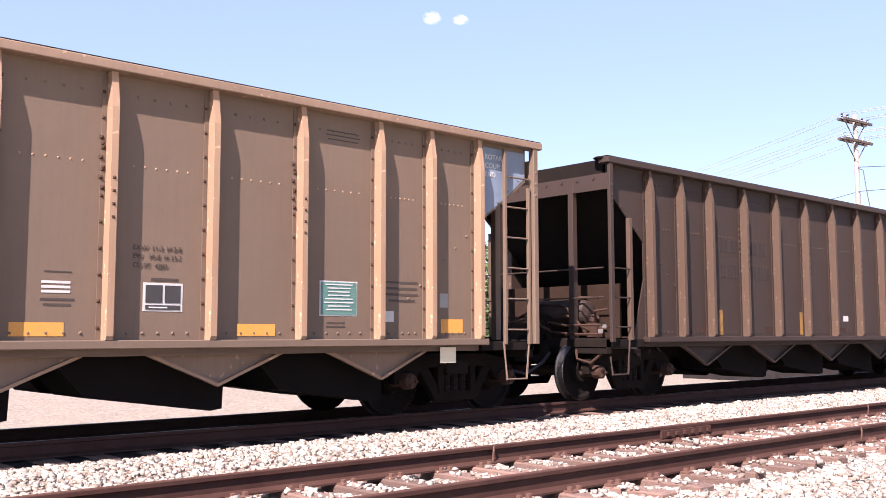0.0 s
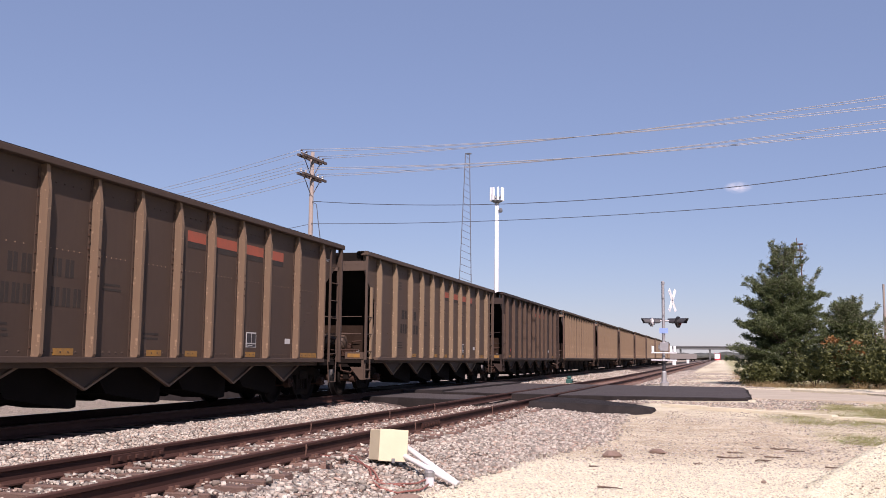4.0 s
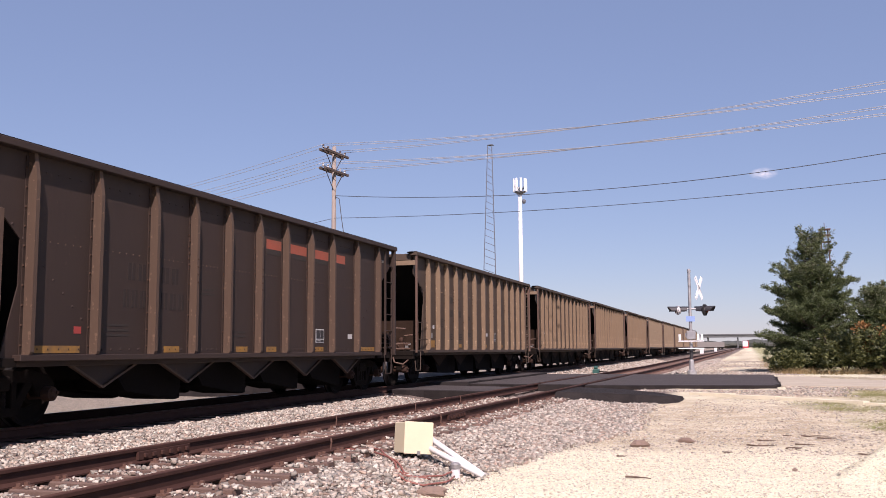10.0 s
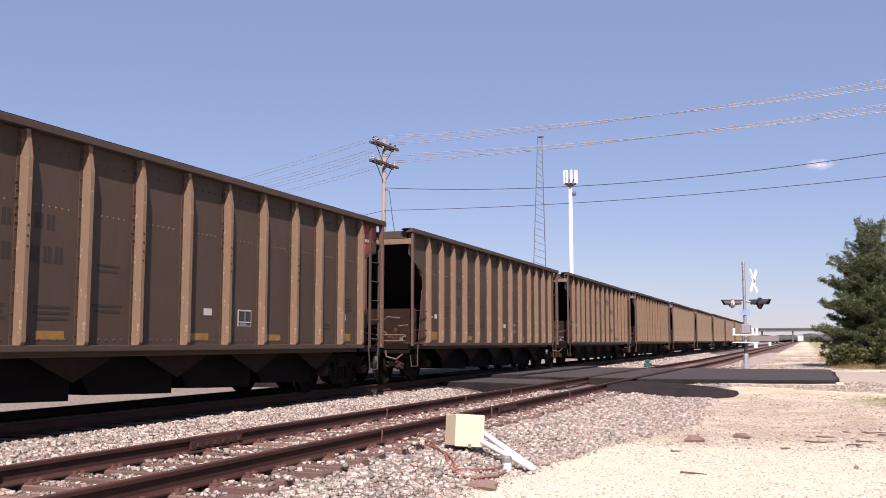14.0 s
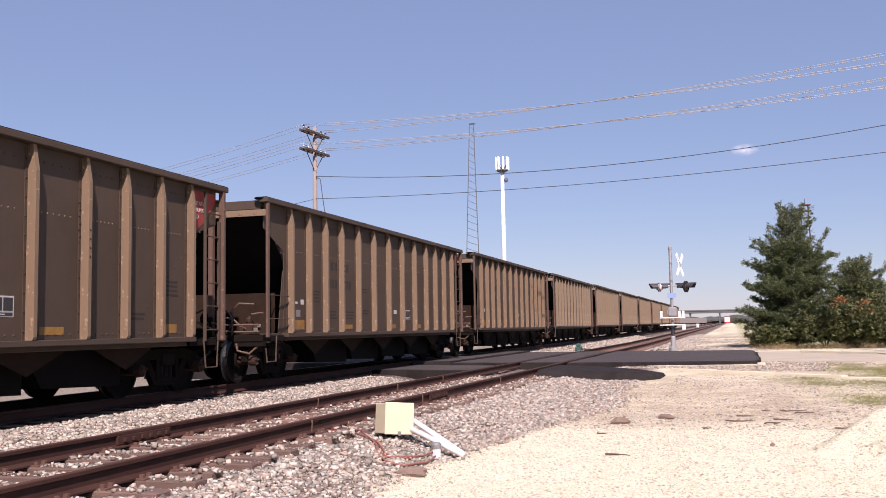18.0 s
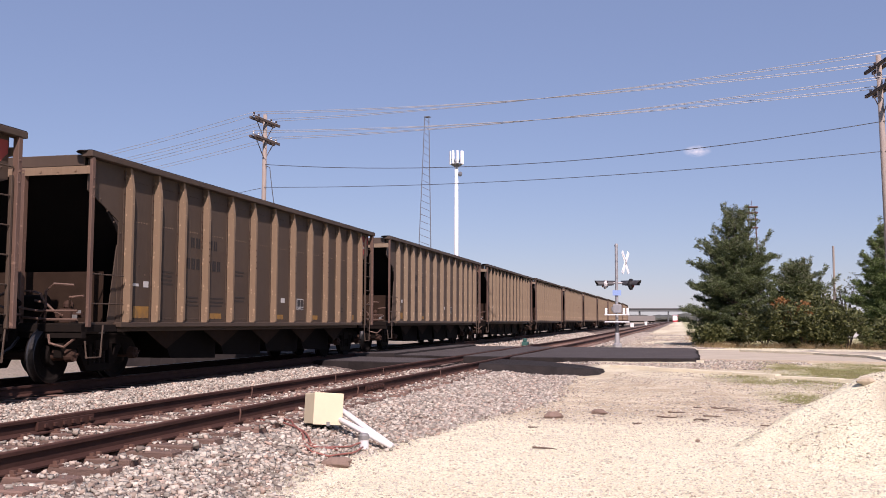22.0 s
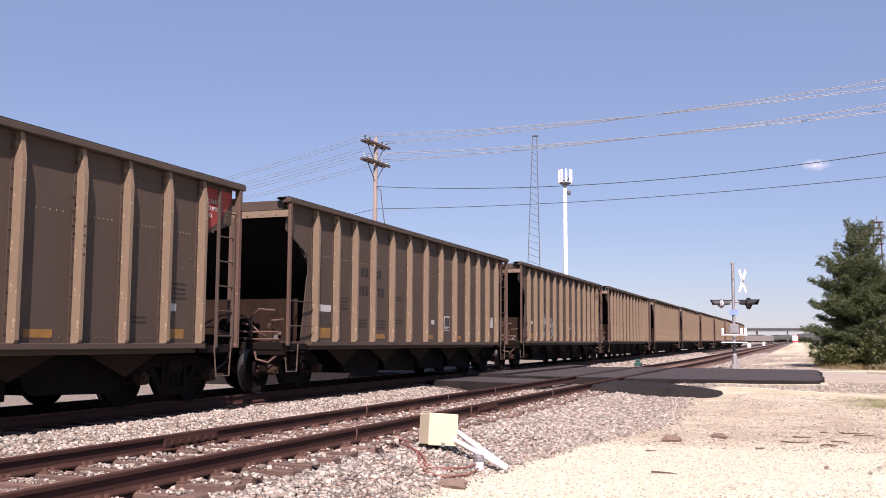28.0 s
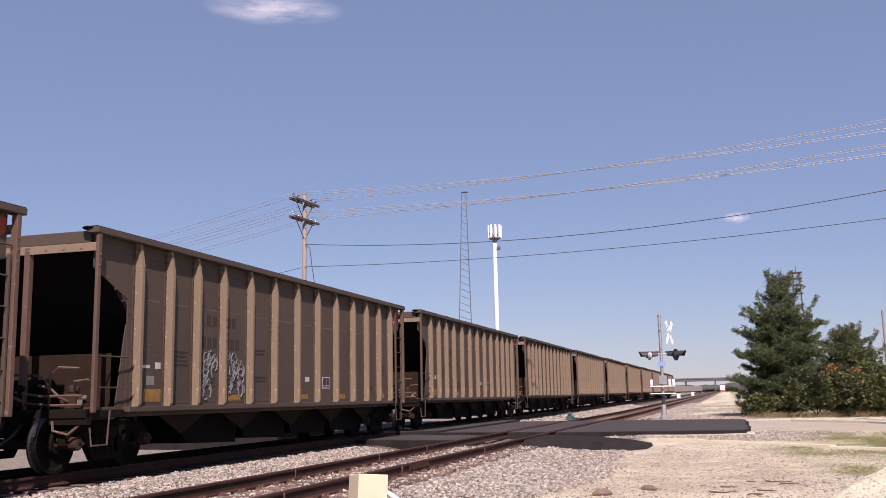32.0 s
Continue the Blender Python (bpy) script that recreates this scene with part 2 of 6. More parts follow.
M_TAR = surface("fresh black asphalt lip", (0.022, 0.0185, 0.018), 0.95, dark=(0.011, 0.0095, 0.0095), stain=(0.036, 0.03, 0.028), scale=3.0, grain=45, bump=0.6, spec=0.15)
M_PAVE = surface("dusty worn road concrete", (0.47, 0.405, 0.31), 0.9, scale=0.8, grain=30, bump=0.3)
M_CONCRETE = surface("old concrete", (0.74, 0.67, 0.50), 0.9, scale=1.2, grain=30, bump=0.3)
M_CREAM = surface("cream painted steel", (0.66, 0.575, 0.40), 0.5, dark=(0.58, 0.5, 0.34), stain=(0.61, 0.53, 0.37), scale=5, grain=90, bump=0.02)
M_PVC = surface("white plastic pipe", (0.66, 0.64, 0.64), 0.4, dark=(0.7, 0.68, 0.67), scale=4, bump=0.02)
M_CABLE = plain("red brown cable", (0.27, 0.1, 0.075), 0.6)
M_WOODPOLE = surface("grey weathered pole wood", (0.27, 0.22, 0.19), 0.85, dark=(0.14, 0.11, 0.095), stain=(0.33, 0.28, 0.245), scale=2, grain=25, stretch=(6, 6, 0.5), bump=0.4)
M_ARM = surface("brown crossarm wood", (0.10, 0.072, 0.06), 0.85, stretch=(1, 6, 6), bump=0.4)
M_INSUL = plain("brown porcelain", (0.06, 0.045, 0.045), 0.25)
M_INSULW = plain("grey white porcelain", (0.35, 0.34, 0.34), 0.25)
M_WIRE_D = plain("dark cable sheath", (0.05, 0.055, 0.065), 0.6)
M_WIRE_L = plain("bare aluminium wire", (0.45, 0.435, 0.42), 0.5, 0.3)
M_MAST = surface("galvanised lattice steel", (0.13, 0.14, 0.16), 0.7, 0.1)
M_CELL = plain("white painted steel mast", (0.8, 0.81, 0.83), 0.5)
M_ALU = surface("grey aluminium mast", (0.42, 0.41, 0.41), 0.5, 0.5)
M_LAMPBLACK = plain("black signal hood", (0.035, 0.033, 0.036), 0.5)
M_LENS = plain("dark red lens", (0.12, 0.01, 0.012), 0.2)
M_SIGN = plain("white reflective sheet", (0.82, 0.82, 0.82), 0.5)
M_BLUESIGN = plain("light blue sign", (0.25, 0.36, 0.62), 0.5)
M_BARK = surface("grey brown bark", (0.13, 0.095, 0.075), 0.9, stretch=(4, 4, 1), bump=0.6)
M_ROCK = surface("brown sandstone", (0.23, 0.16, 0.125), 0.9, scale=6, bump=0.5)
M_CRUST = surface("pale dried crust", (0.52, 0.44, 0.32), 0.95, scale=6, bump=0.6)
M_TWIG = surface("dead wood", (0.13, 0.085, 0.06), 0.9)
M_TEAL = plain("teal painted steel", (0.03, 0.10, 0.085), 0.5)
M_FARCAR = surface("far grey freight car paint", (0.22, 0.2, 0.185), 0.8)
M_BRIDGE = surface("far concrete girder", (0.13, 0.135, 0.135), 0.9)
M_LOCO_R = plain("red locomotive paint", (0.5, 0.05, 0.06), 0.5)
M_LOCO_W = plain("white locomotive paint", (0.8, 0.8, 0.8), 0.5)


def leaf_material(name, color, tip, trans=0.25):
    m, n, l, p = nodes_of(name)
    r = n.new("ShaderNodeNewGeometry").outputs["Random Per Island"]
    c = blend(n, l, r, color, tip)
    l.new(c, p.inputs["Base Color"])
    p.inputs["Roughness"].default_value = 0.6
    p.inputs["Transmission Weight"].default_value = 0.0
    t = n.new("ShaderNodeBsdfTranslucent")
    l.new(c, t.inputs["Color"])
    mix = n.new("ShaderNodeMixShader")
    mix.inputs[0].default_value = trans
    l.new(p.outputs[0], mix.inputs[1])
    l.new(t.outputs[0], mix.inputs[2])
    l.new(mix.outputs[0], n["Material Output"].inputs["Surface"])
    return m


M_NEEDLE = leaf_material("pine needles", (0.025, 0.04, 0.015), (0.145, 0.178, 0.066))
M_NEEDLE_GREEN = leaf_material("bright green pine needles", (0.04, 0.068, 0.018), (0.19, 0.25, 0.08))
M_NEEDLE_PALE = leaf_material("pale pine needles", (0.14, 0.155, 0.09), (0.28, 0.29, 0.17))
M_LEAF = leaf_material("dark shrub leaves", (0.032, 0.044, 0.014), (0.158, 0.165, 0.053))
M_LEAF_PALE = leaf_material("pale dusty leaves", (0.14, 0.15, 0.07), (0.30, 0.31, 0.17))
M_LEAF_RUST = leaf_material("rusty shrub leaves", (0.19, 0.085, 0.025), (0.32, 0.16, 0.05))
# Haze over the far trees is put into this grey green.
M_FARWOOD = leaf_material("haze-greyed green far foliage", (0.075, 0.08, 0.068), (0.12, 0.125, 0.105))
M_FARLEAF = leaf_material("bright tree leaves", (0.06, 0.10, 0.025), (0.15, 0.2, 0.07))
M_GRASS = leaf_material("dry grass blades", (0.17, 0.18, 0.06), (0.36, 0.32, 0.15))
M_STRAW = leaf_material("straw grass", (0.25, 0.17, 0.075), (0.36, 0.27, 0.14))


# ---------------- mesh helpers ----------------
class Build:
    """Collects boxes, prisms, tubes into one mesh."""

    def __init__(self):
        self.v, self.f, self.m = [], [], []

    def add(self, verts, faces, mat=0):
        k = len(self.v)
        self.v += [tuple(p) for p in verts]
        self.f += [tuple(i + k for i in f) for f in faces]
        self.m += [mat] * len(faces)
        return self

    def box(self, x0, x1, y0, y1, z0, z1, mat=0):
        v = [(x, y, z) for x in (x0, x1) for y in (y0, y1) for z in (z0, z1)]
        return self.add(v, [(0, 1, 3, 2), (4, 6, 7, 5), (0, 4, 5, 1), (2, 3, 7, 6), (0, 2, 6, 4), (1, 5, 7, 3)], mat)

    def prism(self, poly, axis, a, b, mat=0):
        """poly: points in the other two axes, in order x y z less the axis."""
        def put(p, w):
            q = list(p)
            q.insert("xyz".index(axis), w)
            return tuple(q)
        n = len(poly)
        v = [put(p, a) for p in poly] + [put(p, b) for p in poly]
        f = [tuple(range(n))[::-1], tuple(range(n, 2 * n))] + [(i, (i + 1) % n, n + (i + 1) % n, n + i) for i in range(n)]
        return self.add(v, f, mat)

    def tube(self, pts, r, n=8, mat=0, r1=None, caps=True):
        pts = [Vector(p) for p in pts]
        k, vs, fs = len(pts), [], []
        for i, p in enumerate(pts):
            d = (pts[min(i + 1, k - 1)] - pts[max(i - 1, 0)]).normalized()
            s = d.cross(Vector((0, 0, 1)) if abs(d.z) < 0.95 else Vector((1, 0, 0))).normalized()
            u = s.cross(d)
            rr = r if r1 is None else r + (r1 - r) * i / (k - 1)
            vs += [p + (s * math.cos(a) + u * math.sin(a)) * rr for a in (2 * math.pi * j / n for j in range(n))]
        for i in range(k - 1):
            fs += [(i * n + j, i * n + (j + 1) % n, (i + 1) * n + (j + 1) % n, (i + 1) * n + j) for j in range(n)]
        if caps:
            fs += [tuple(range(n))[::-1], tuple(range((k - 1) * n, k * n))]
        return self.add(vs, fs, mat)

    def ball(self, c, r, n=8, m=5, mat=0):
        rx, ry, rz = r if isinstance(r, tuple) else (r, r, r)
        vs = [(c[0], c[1], c[2] + rz)]
        for i in range(1, m):
            a = math.pi * i / m
            vs += [(c[0] + rx * math.sin(a) * math.cos(2 * math.pi * j / n), c[1] + ry * math.sin(a) * math.sin(2 * math.pi * j / n), c[2] + rz * math.cos(a)) for j in range(n)]
        vs.append((c[0], c[1], c[2] - rz))
        fs = [(0, 1 + j, 1 + (j + 1) % n) for j in range(n)]
        for i in range(m - 2):
            fs += [(1 + i * n + j, 1 + (i + 1) * n + j, 1 + (i + 1) * n + (j + 1) % n, 1 + i * n + (j + 1) % n) for j in range(n)]
        e = 1 + (m - 1) * n
        fs += [(e, e - n + (j + 1) % n, e - n + j) for j in range(n)]
        return self.add(vs, fs, mat)

    def lathe(self, prof, axis, n=24, mat=0, off=(0, 0, 0)):
        """prof: (distance along the axis, radius)."""
        ax = "xyz".index(axis)
        o = [i for i in range(3) if i != ax]
        vs = []
        for w, r in prof:
            for j in range(n):
                q = [0, 0, 0]
                q[ax], q[o[0]], q[o[1]] = w, r * math.cos(2 * math.pi * j / n), r * math.sin(2 * math.pi * j / n)
                vs.append((q[0] + off[0], q[1] + off[1], q[2] + off[2]))
        fs = []
        for i in range(len(prof) - 1):
            fs += [(i * n + j, i * n + (j + 1) % n, (i + 1) * n + (j + 1) % n, (i + 1) * n + j) for j in range(n)]
        fs += [tuple(range(n))[::-1], tuple(range((len(prof) - 1) * n, len(prof) * n))]
        return self.add(vs, fs, mat)

    def mesh(self, name, mats, smooth=False, bevel=0.0):
        me = bpy.data.meshes.new(name)
        me.from_pydata(self.v, [], self.f)
        for m in mats if isinstance(mats, (list, tuple)) else [mats]:
            me.materials.append(m)
        me.polygons.foreach_set("material_index", self.m)
        bm = bmesh.new()
        bm.from_mesh(me)
        bmesh.ops.recalc_face_normals(bm, faces=bm.faces)
        if bevel:
            bmesh.ops.bevel(bm, geom=bm.edges[:], offset=bevel, segments=1, affect="EDGES")
        bm.to_mesh(me)
        bm.free()
        if smooth:
            me.polygons.foreach_set("use_smooth", [True] * len(me.polygons))
        return me


def part(name, b, mats, parent, label="", at=None, smooth=False, bevel=0.0, kind=""):
    """One mesh object under a thing or a part."""
    ob = new(name, b.mesh(name, mats, smooth, bevel) if isinstance(b, Build) else b)
    ob.parent = parent
    if at is not None:
        ob.matrix_basis = at
    return tagged(ob, label, "", "", kind)


def thing(name, label, category, at=None, group="", kind="", mesh=None):
    ob = tagged(new(name, mesh), label, category, group, kind)
    if at is not None:
        ob.matrix_basis = at
    return ob


def B():
    return Build()


def letters(text, size, material):
    cu = bpy.data.curves.new("lettering", "FONT")
    cu.body, cu.size, cu.extrude = text, size, 0.002
    ob = bpy.data.objects.new("lettering", cu)
    scene.collection.objects.link(ob)
    me = bpy.data.meshes.new_from_object(ob.evaluated_get(bpy.context.evaluated_depsgraph_get()))
    bpy.data.objects.remove(ob)
    me.materials.clear()
    me.materials.append(material)
    return me


def fbm(x, y, scale, seed=0, octaves=3):
    """Smooth value noise over arrays, about -1 to 1."""
    out, amp, tot = 0.0, 1.0, 0.0
    for o in range(octaves):
        xs, ys = x * scale * 2**o + 17.3 * seed + 5 * o, y * scale * 2**o - 9.1 * seed + 3 * o
        xi, yi = np.floor(xs), np.floor(ys)
        fx, fy = xs - xi, ys - yi
        fx, fy = fx * fx * (3 - 2 * fx), fy * fy * (3 - 2 * fy)

        def h(a, b):
            s = np.sin(a * 127.1 + b * 311.7 + seed * 74.7) * 43758.5453
            return (s - np.floor(s)) * 2 - 1
        v = (h(xi, yi) * (1 - fx) + h(xi + 1, yi) * fx) * (1 - fy) + (h(xi, yi + 1) * (1 - fx) + h(xi + 1, yi + 1) * fx) * fy
        out, tot, amp = out + amp * v, tot + amp, amp * 0.5
    return out / tot


# ---------------- ground ----------------
TRACK2 = -4.83          # centre line of the train's track
BEND, RADIUS = 161.0, 500.0


def step(x, a, b):
    t = np.clip((x - a) / (b - a), 0, 1)
    return t * t * (3 - 2 * t)


def grade(y):
    return 0.0033 * np.maximum(0, y - 60)


def lot_height(x, y):
    """The gravel lot: lower than the rails at the near end, level with them at the crossing."""
    return -0.45 + 0.38 * step(y, 17, 33) + grade(y)


def heap(x, y):
    """A dumped gravel heap: a broad face towards the lot, a steep back and a lumpy top."""
    wob = 0.10 * fbm(x, y, 0.9, 12)
    face = 0.62 * ((x - 6.75) * 0.81 + (y - 11.45) * 0.59) + wob
    back = 0.95 * ((x - 6.8) * 0.75 - (y - 12.2) * 0.66) + wob
    h = np.minimum(np.minimum(face, back), np.minimum(0.6 * (17.0 - y), 0.5 * (16.0 - x)))
    top = 0.97 + 0.10 * fbm(x, y, 1.1, 14)
    h = np.where(h < 0, 0, h)
    h = np.where(h < top - 0.12, h, top - 0.12 + 0.12 * np.tanh((h - top + 0.12) / 0.12))
    return h + np.where(h > 0.03, 0.035 * fbm(x, y, 3.0, 15), 0)


def grass_amount(x, y):
    """Thin patches of grass either side of the kerb, and rough grass beyond the road."""
    patch = step(fbm(x * 0.45, y * 1.3, 0.55, 7), -0.3, 0.15)
    kerb_y = 25.6 - 0.52 * (x - 6.3)
    d = y - kerb_y
    band = 1.2 * np.exp(-((d + 4.6) / 0.9) ** 2) * step(x, 7.0, 8.2) + 1.0 * np.exp(-((d + 1.4) / 1.0) ** 2) * step(x, 6.0, 8.0) + 1.2 * np.exp(-((d - 3.0) / 2.0) ** 2) * step(x, 7.2, 9.0)
    g = np.clip(2.0 * band * (0.3 + 0.9 * patch), 0, 1) * (y < 31) * (heap(x, y) < 0.05)
    g = np.maximum(g, step(x, 5.8, 7.5) * step(y, 42, 46) * 0.75)
    g = np.maximum(g, step(x, 12, 17) * (y > 30) * 0.6)
    return np.maximum(g, 0.35 * (x < -40))


def ballast_mask(x, y):
    edge = 2.35 + 0.35 * fbm(y * 1.0, x * 0 + 3.0, 0.25, 5) + 0.9 * step(y, 9, 19) + 0.7 * (1 - step(y, 3, 9)) - 2.2 * step(y, 28, 40) + 1.9 * step(y, 42, 47)
    right = 1 - step(x, edge - 0.15, edge + 0.45)
    left = 0.8 + 0.2 * step(x, -8.0, -7.2)
    return right * left


def ground_height(x, y):
    lot = lot_height(x, y)
    bed = -0.205 - 0.03 * (np.abs(x) < 1.55) + grade(y) - 0.10 * np.exp(-((x + 2.45) / 0.45) ** 2)
    slope = step(x, 1.45, 2.75)
    z = np.where(x > 0, bed * (1 - slope) + lot * slope, bed)
    z = z + (0.003 * np.maximum(0, y - 6) - grade(y)) * step(-x, 3.0, 4.0) * (1 - step(-x, 6.2, 8.0))
    out = step(-x, 6.5, 8.2)
    z = z * (1 - out) + (-0.5 + grade(y)) * out
    z = z + heap(x, y)
    rough = 0.012 + 0.02 * ballast_mask(x, y)
    near = (np.abs(x) < 30) & (y < 70)
    return z + np.where(near, fbm(x, y, 2.2, 1) * rough + fbm(x, y, 0.35, 2) * 0.03 * (x > 3), 0)


def ground_sheet():
    xs = np.concatenate([[-1500, -700, -350, -180, -90, -50, -32, -24, -18, -14], np.arange(-11, 17.01, 0.13), [18, 20, 23, 27, 33, 42, 60, 100, 180, 350, 700, 1500]])
    ys = np.concatenate([[-600, -250, -100, -45, -20, -10], np.arange(-6, 40, 0.15), np.arange(40, 80, 0.6), [84, 90, 100, 115, 135, 160, 200, 260, 340, 450, 650, 1000, 1600, 2600, 3600]])
    X, Y = np.meshgrid(xs, ys)
    Z = ground_height(X, Y)
    n, m = len(xs), len(ys)
    i = np.arange(n * m).reshape(m, n)
    f = np.stack([i[:-1, :-1], i[:-1, 1:], i[1:, 1:], i[1:, :-1]], -1).reshape(-1, 4)
    me = bpy.data.meshes.new("ground")
    me.vertices.add(n * m)
    me.vertices.foreach_set("co", np.stack([X, Y, Z], -1).ravel())
    me.loops.add(f.size)
    me.loops.foreach_set("vertex_index", f.ravel())
    me.polygons.add(len(f))
    me.polygons.foreach_set("loop_start", np.arange(0, f.size, 4))
    me.polygons.foreach_set("use_smooth", np.ones(len(f), bool))
    me.update(calc_edges=True)
    grass = grass_amount(X, Y)
    dirt = np.clip(1.2 * step(Y + 0.5 * fbm(X, Y, 0.8, 19), 13.6, 15.6) * (1 - 0.7 * step(Y, 27, 31)) * (X > 2) * (0.72 + 0.6 * fbm(X, Y, 0.4, 9)), 0, 1) * (heap(X, Y) < 0.05)
    dirt = np.maximum(dirt, 0.75 * step(X + 0.2 * fbm(X, Y, 1.5, 22), 7.9, 8.3) * (heap(X, Y) > 0.05))
    dirt = np.maximum(dirt, 0.3 * (X < -8) + step(Y, 42, 44) * (X > 1) * np.clip(0.7 + 1.3 * fbm(X * 0.9, Y * 0.3, 0.5, 31), 0, 1))
    # Shade beneath the train, painted on the track bed as a dark band.
    train_shade = step(-X, 3.15, 3.6) * (1 - step(-X, 7.4, 8.6)) * 0.9
    for name, data in (("train_shade", train_shade), ("ballast", ballast_mask(X, Y)), ("grass", grass), ("dirt", dirt)):
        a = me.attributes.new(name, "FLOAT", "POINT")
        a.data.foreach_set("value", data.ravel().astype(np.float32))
    m_, nd, l, p = nodes_of("gravel ground")
    v = nd.new("ShaderNodeTexCoord").outputs["Object"]

    def att(k):
        q = nd.new("ShaderNodeAttribute")
        q.attribute_name = k
        return q.outputs["Fac"]
    vor = nd.new("ShaderNodeTexVoronoi")
    vor.inputs["Scale"].default_value = 72
    l.new(v, vor.inputs["Vector"])
    chip = nd.new("ShaderNodeSeparateColor")
    l.new(vor.outputs["Color"], chip.inputs[0])
    gravel = blend(nd, l, ramp(nd, l, noise_node(nd, l, v, 0.5, 5, 0.65), 0.35, 0.68), (0.82, 0.775, 0.565), (0.75, 0.695, 0.49))
    gravel = blend(nd, l, ramp(nd, l, noise_node(nd, l, v, 9.0, 4, 0.75), 0.5, 0.72, 0, 0.35), gravel, (0.50, 0.42, 0.31))
    gravel = blend(nd, l, ramp(nd, l, chip.outputs[0], 0.52, 1.0, 0, 0.72), gravel, (0.30, 0.255, 0.185))
    gravel = blend(nd, l, ramp(nd, l, chip.outputs[1], 0.6, 1.0, 0, 0.6), gravel, (0.92, 0.885, 0.75))
    soil = blend(nd, l, ramp(nd, l, noise_node(nd, l, v, 1.2, 5, 0.7), 0.42, 0.6), (0.42, 0.335, 0.215), (0.68, 0.60, 0.43))
    soil = blend(nd, l, ramp(nd, l, noise_node(nd, l, v, 7.0, 5, 0.75), 0.52, 0.7, 0, 0.5), soil, (0.35, 0.285, 0.21))
    soil = blend(nd, l, ramp(nd, l, chip.outputs[1], 0.55, 1.0, 0, 0.7), soil, (0.28, 0.235, 0.18))
    soil = blend(nd, l, ramp(nd, l, chip.outputs[0], 0.75, 1.0, 0, 0.7), soil, (0.78, 0.72, 0.6))
    band = nd.new("ShaderNodeMapping")
    band.inputs["Scale"].default_value = (0.35, 1.6, 1)
    l.new(v, band.inputs["Vector"])
    soil = blend(nd, l, ramp(nd, l, noise_node(nd, l, band.outputs["Vector"], 1.5, 6, 0.7), 0.5, 0.66, 0, 0.6), soil, (0.36, 0.285, 0.19))
    c = blend(nd, l, att("dirt"), gravel, soil)
    vb = nd.new("ShaderNodeTexVoronoi")
    vb.inputs["Scale"].default_value = 18
    l.new(v, vb.inputs["Vector"])
    cb = nd.new("ShaderNodeSeparateColor")
    l.new(vb.outputs["Color"], cb.inputs[0])
    # Darker than the loose stones: shade in the gaps between them, as colour.
    stone = blend(nd, l, cb.outputs[0], (0.085, 0.065, 0.055), (0.28, 0.22, 0.185))
    # Blacken the bed where the train's shade is painted.
    stone = blend(nd, l, att("train_shade"), stone, (0.02, 0.017, 0.016))
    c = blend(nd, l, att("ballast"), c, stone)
    turf = blend(nd, l, ramp(nd, l, noise_node(nd, l, v, 14, 5, 0.75), 0.35, 0.65), (0.12, 0.15, 0.04), (0.33, 0.31, 0.13))
    edge = nd.new("ShaderNodeMath")
    edge.operation = "MULTIPLY"
    l.new(att("grass"), edge.inputs[0])
    l.new(ramp(nd, l, noise_node(nd, l, v, 1.7, 5, 0.7), 0.33, 0.58, 0, 1.4), edge.inputs[1])
    c = blend(nd, l, edge.outputs[0], c, turf)
    l.new(c, p.inputs["Base Color"])
    p.inputs["Roughness"].default_value = 0.95
    p.inputs["Specular IOR Level"].default_value = 0.2
    b = nd.new("ShaderNodeBump")
    b.inputs["Strength"].default_value, b.inputs["Distance"].default_value = 0.7, 0.02
    hgt = nd.new("ShaderNodeMath")
    hgt.operation = "ADD"
    l.new(chip.outputs[2], hgt.inputs[0])
    l.new(noise_node(nd, l, v, 60, 3, 0.7), hgt.inputs[1])
    l.new(hgt.outputs[0], b.inputs["Height"])
    l.new(b.outputs["Normal"], p.inputs["Normal"])
    me.materials.append(m_)
    return tagged(new("ground", me), "pale crushed limestone ground with ballast and dry grass", "ground", kind="structure")


def gz(x, y):
    return float(ground_height(np.array([float(x)]), np.array([float(y)]))[0])


ground_sheet()


# ---------------- tracks ----------------
RAIL = [(-0.075, -0.17), (0.075, -0.17), (0.075, -0.155), (0.012, -0.13), (0.012, -0.045), (0.037, -0.035), (0.037, -0.006), (0.028, 0.0), (-0.028, 0.0), (-0.037, -0.006), (-0.037, -0.035), (-0.012, -0.045), (-0.012, -0.13), (-0.075, -0.155)]


def rail_mesh(points, side):
    """A rail swept along points of (x, y, z, heading)."""
    b, n = B(), len(RAIL)
    vs, fs, ms = [], [], []
    for x, y, z, a in points:
        vs += [(x + math.cos(a) * (side + p), y + math.sin(a) * (side + p), z + q) for p, q in RAIL]
    for i in range(len(points) - 1):
        for j in range(n):
            fs.append((i * n + j, i * n + (j + 1) % n, (i + 1) * n + (j + 1) % n, (i + 1) * n + j))
            ms.append(1 if j == 7 else 0)
    fs += [tuple(range(n)), tuple(range((len(points) - 1) * n, len(points) * n))]
    b.add(vs, fs)
    b.m = ms + [0, 0]
    return b


def along(s):
    """The train's track at s metres: x, y, z, heading."""
    if s <= BEND:
        return TRACK2, s, 0.003 * max(0.0, s - 6), 0.0
    a = (s - BEND) / RADIUS
    return TRACK2 - RADIUS * (1 - math.cos(a)), BEND + RADIUS * math.sin(a), 0.003 * (s - 6), a


near_track = thing("railway_track", "rusty disused-looking siding track on weathered wooden ties", "railway track", kind="structure")
near_pts = [(0, y, float(grade(y)), 0) for y in (-40, 0, 30, 60, 120, 250, 500, 900)]
